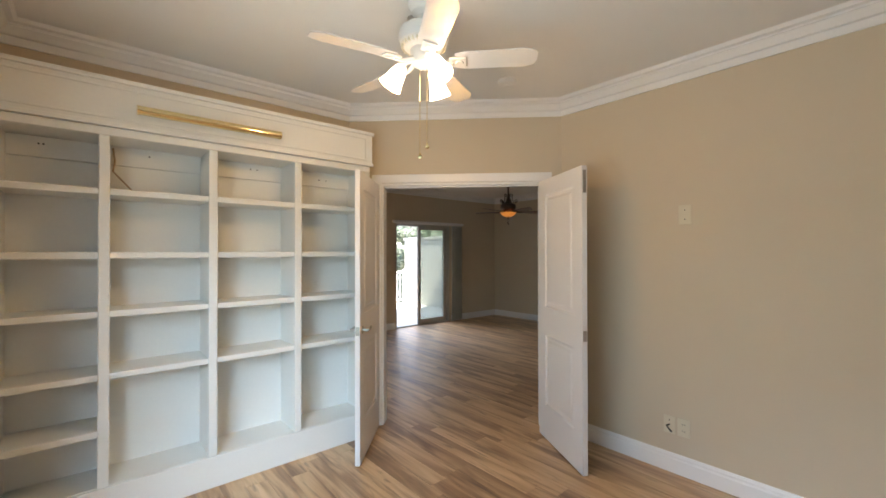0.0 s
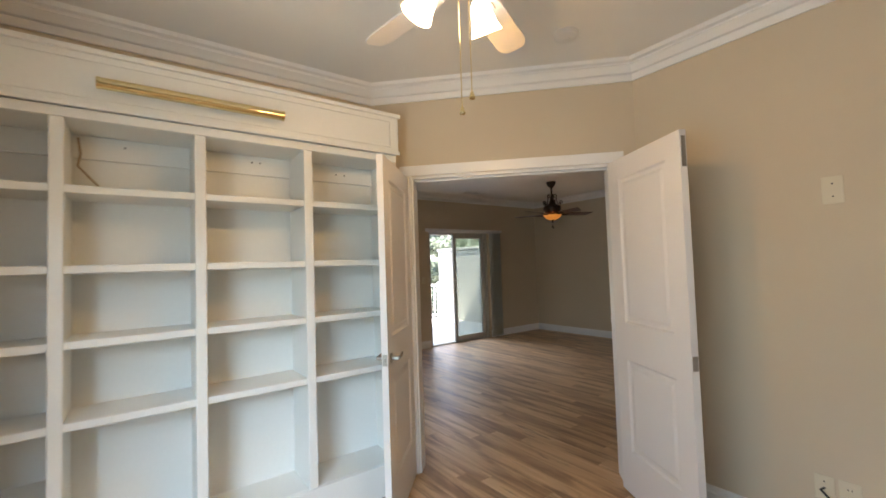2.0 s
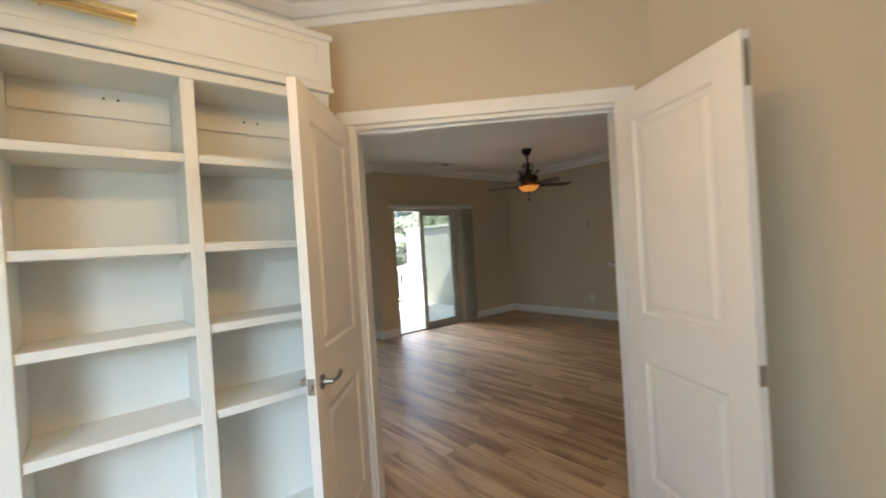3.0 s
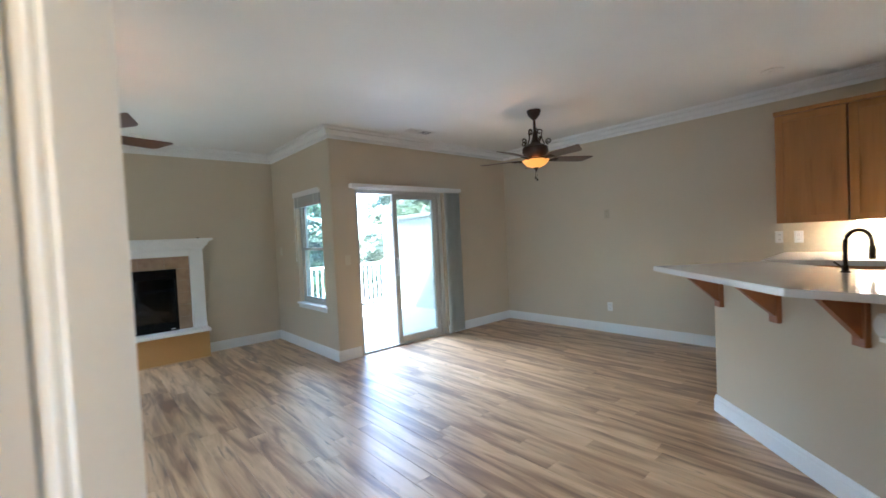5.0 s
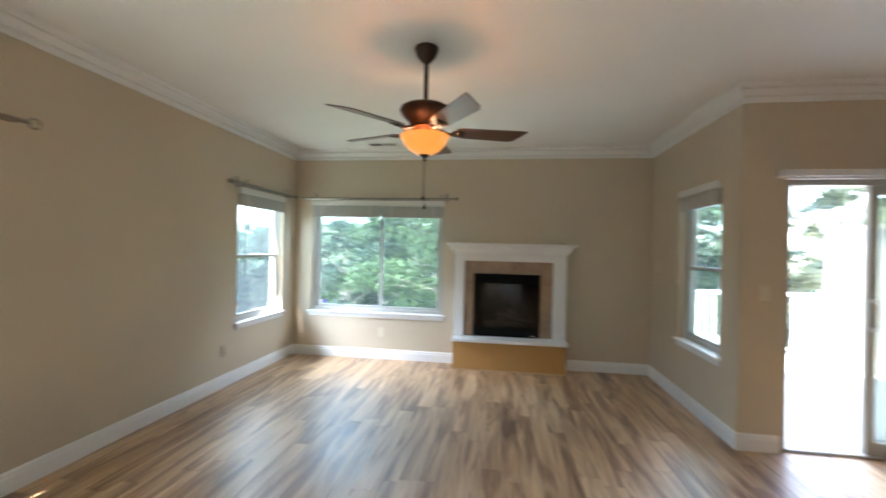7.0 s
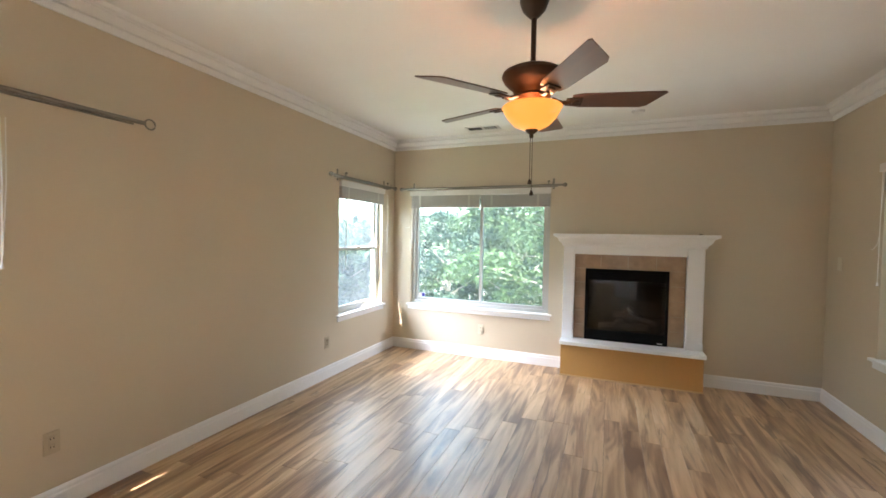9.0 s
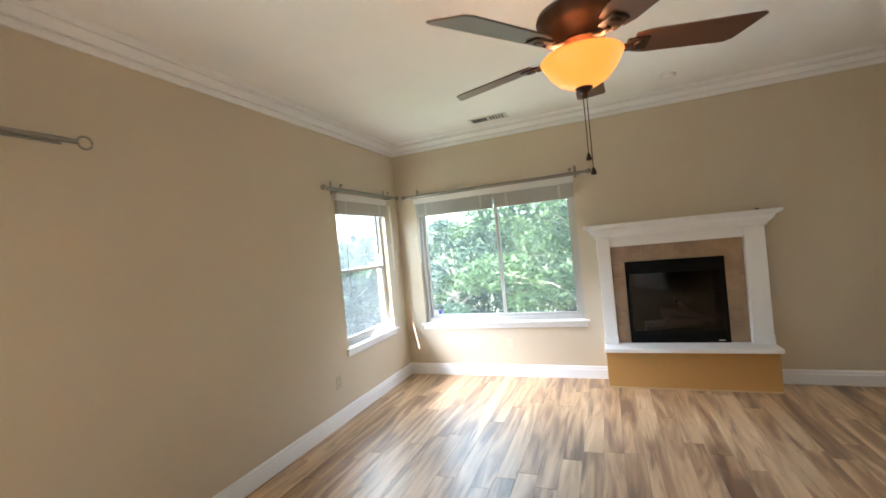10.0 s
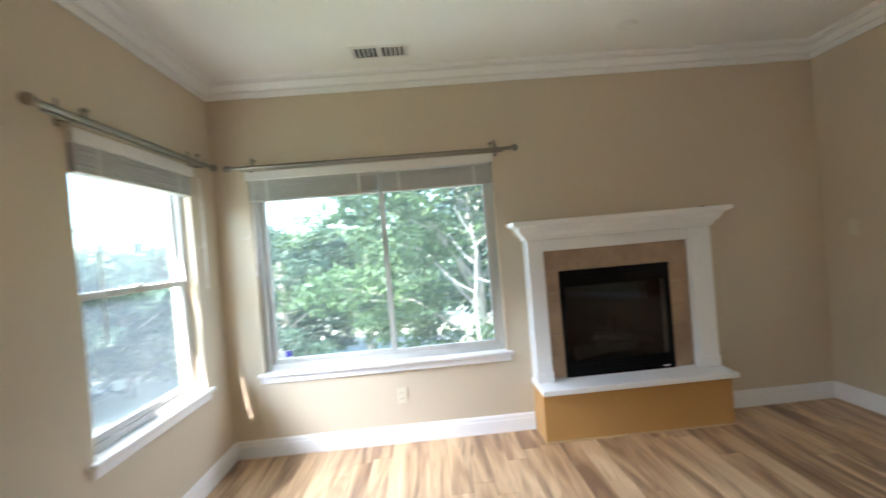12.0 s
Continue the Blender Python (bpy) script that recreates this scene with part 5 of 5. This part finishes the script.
for z, dx, dy, up, r in ((3.35, 0.42, 0.1, -0.2, 0.02), (3.55, -0.3, 0.05, 0.42, 0.022), (3.75, 0.36, -0.05, 0.34, 0.018), (3.15, -0.34, 0.1, 0.25, 0.015), (3.95, -0.2, 0.05, 0.4, 0.014)):
    part("limb", tube([(0.0, 0.02, z), (dx * 0.5, dy * 0.5, z + up * 0.4), (dx, dy, z + up)], r, 7, r_end=r * 0.4), PALEBARK, bare, smooth=True)


def bush(at, r, seed, mat):
    ob = thing("bush", (*at, GROUND), "low leafy green bush on dry earth", "bush", "garden bushes")
    rng = random.Random(seed)
    cs = [(rng.uniform(-r, r), rng.uniform(-r, r), r * rng.uniform(0.25, 0.75), r * rng.uniform(0.4, 0.7)) for _ in range(7)]
    me = leaves(cs, 2600, 0.07, seed)
    me.materials.append(mat)
    c = new("foliage", me)
    c.parent = ob
    bm = bmesh.new()
    for k, (x, y, z, q) in enumerate(cs):
        tube([(0, 0, -0.05), (x * 0.5, y * 0.5, z * 0.6), (x, y, z)], 0.02, 5, bm, 0.006)
    part("stems", bm, BARK, ob)


for k, (x, y, r) in enumerate(((2.0, 11.4, 1.3), (3.4, 11.6, 1.4), (0.9, 12.6, 0.9), (-1.6, 13.2, 0.9), (4.9, 14.2, 1.2), (-6.6, 11.2, 0.9), (-7.6, 13.2, 1.2), (6.4, 14.6, 1.3))):
    bush((x, y), r, 50 + k, LEAF1 if k % 2 else LEAF2)
rng = np.random.default_rng(77)
far = []
for k in range(230):
    a = radians(-70 + 195 * k / 230)
    d = (14 if a > 0.5 else 21) + 22 * rng.random()
    far.append((2 - d * math.sin(a), 5 + d * math.cos(a), GROUND + 0.6 + (2.2 + 0.05 * d) * rng.random() * (1 if a > -0.3 else 0.5), 1.3 + 1.2 * rng.random()))
me = leaves(far, 60000, 0.20, 78)
me.materials.append(LEAF2)
tagged(new("far_woods", me), "grey-green woods on the far slope", "woods", kind="stuff")
hill = bmesh.new()
ring = []
for k in range(41):
    a = radians(-85 + 230 * k / 40)
    ring.append((a, 4.0 + 1.5 * math.sin(2.2 * a + 0.7) + 0.6 * math.sin(7 * a)))
rows = []
for d, f in ((34, 0.0), (60, 0.75), (95, 1.0)):
    rows.append([hill.verts.new((2 - d * math.sin(a), 5 + d * math.cos(a), GROUND - 0.1 + f * h * 1.6)) for a, h in ring])
for p, q in zip(rows, rows[1:]):
    for i in range(len(ring) - 1):
        hill.faces.new((p[i], p[i + 1], q[i + 1], q[i]))
tagged(mesh_object("backdrop", hill, material("far_hillside", (0.13, 0.16, 0.09), 0.95, vary=0.3, grain=0.6, stain=0.1), None, True), "hazy green hillside far away", kind="structure")

# ---- floor planks ----
PLANK_W, PLANK_L, GAP = 0.127, 1.22, 0.0012
floor = tagged(new("floor"), "streaky tan and brown laminate plank floor", kind="structure")
plank_meshes = {}


def plank_mesh(length):
    key = round(length, 3)
    if key not in plank_meshes:
        bm = bmesh.new()
        w, h = PLANK_W / 2 - GAP / 2, key / 2 - GAP / 2
        low = [bm.verts.new((x, y, -0.011)) for x, y in ((-w, -h), (w, -h), (w, h), (-w, h))]
        edge = [bm.verts.new((x, y, -0.0008)) for x, y in ((-w, -h), (w, -h), (w, h), (-w, h))]
        c = 0.0012
        top = [bm.verts.new((x, y, 0)) for x, y in ((-w + c, -h + c), (w - c, -h + c), (w - c, h - c), (-w + c, h - c))]
        for a, b in ((low, edge), (edge, top)):
            for i in range(4):
                bm.faces.new((a[i], a[(i + 1) % 4], b[(i + 1) % 4], b[i]))
        bm.faces.new(top)
        bmesh.ops.recalc_face_normals(bm, faces=bm.faces)
        me = bpy.data.meshes.new("plank")
        bm.to_mesh(me)
        bm.free()
        me.materials.append(FLOORWOOD)
        plank_meshes[key] = me
    return plank_meshes[key]


rng = random.Random(4)
near, rest = [], []
x = XL + PLANK_W / 2
while x < 7.52:
    y1 = YF if x < XA else YS + 0.07
    y = -1.6 - rng.random() * PLANK_L
    while y < y1:
        a, b = max(y, -1.6), min(y + PLANK_L, y1)
        if b - a > 0.03:
            cy = (a + b) / 2
            inner = (0.0 < x < 4.0 and 4.2 < cy) or (1.2 < x < 4.2 and 2.3 < cy <= 4.2)
            (near if inner and len(near) < 300 else rest).append((x, cy, b - a))
        y += PLANK_L
    x += PLANK_W
for x, y, l in near:
    p = new("plank", plank_mesh(l))
    p.parent = floor
    p.location = (x, y, 0)
verts, faces = [], []
for x, y, l in rest:
    w, h, c, k = PLANK_W / 2 - GAP / 2, l / 2 - GAP / 2, 0.0012, len(verts)
    for z, i in ((-0.011, 0), (-0.0008, 0), (0, c)):
        verts += [(x - w + i, y - h + i, z), (x + w - i, y - h + i, z), (x + w - i, y + h - i, z), (x - w + i, y + h - i, z)]
    for r in (0, 4):
        for i in range(4):
            faces.append((k + r + i, k + r + (i + 1) % 4, k + r + 4 + (i + 1) % 4, k + r + 4 + i))
    faces.append((k + 8, k + 9, k + 10, k + 11))
me = bpy.data.meshes.new("far_planks")
me.from_pydata(verts, [], faces)
me.materials.append(FLOORFAR)
fp = new("far_planks", me)
fp.parent = floor
tagged(fp, kind="stuff")
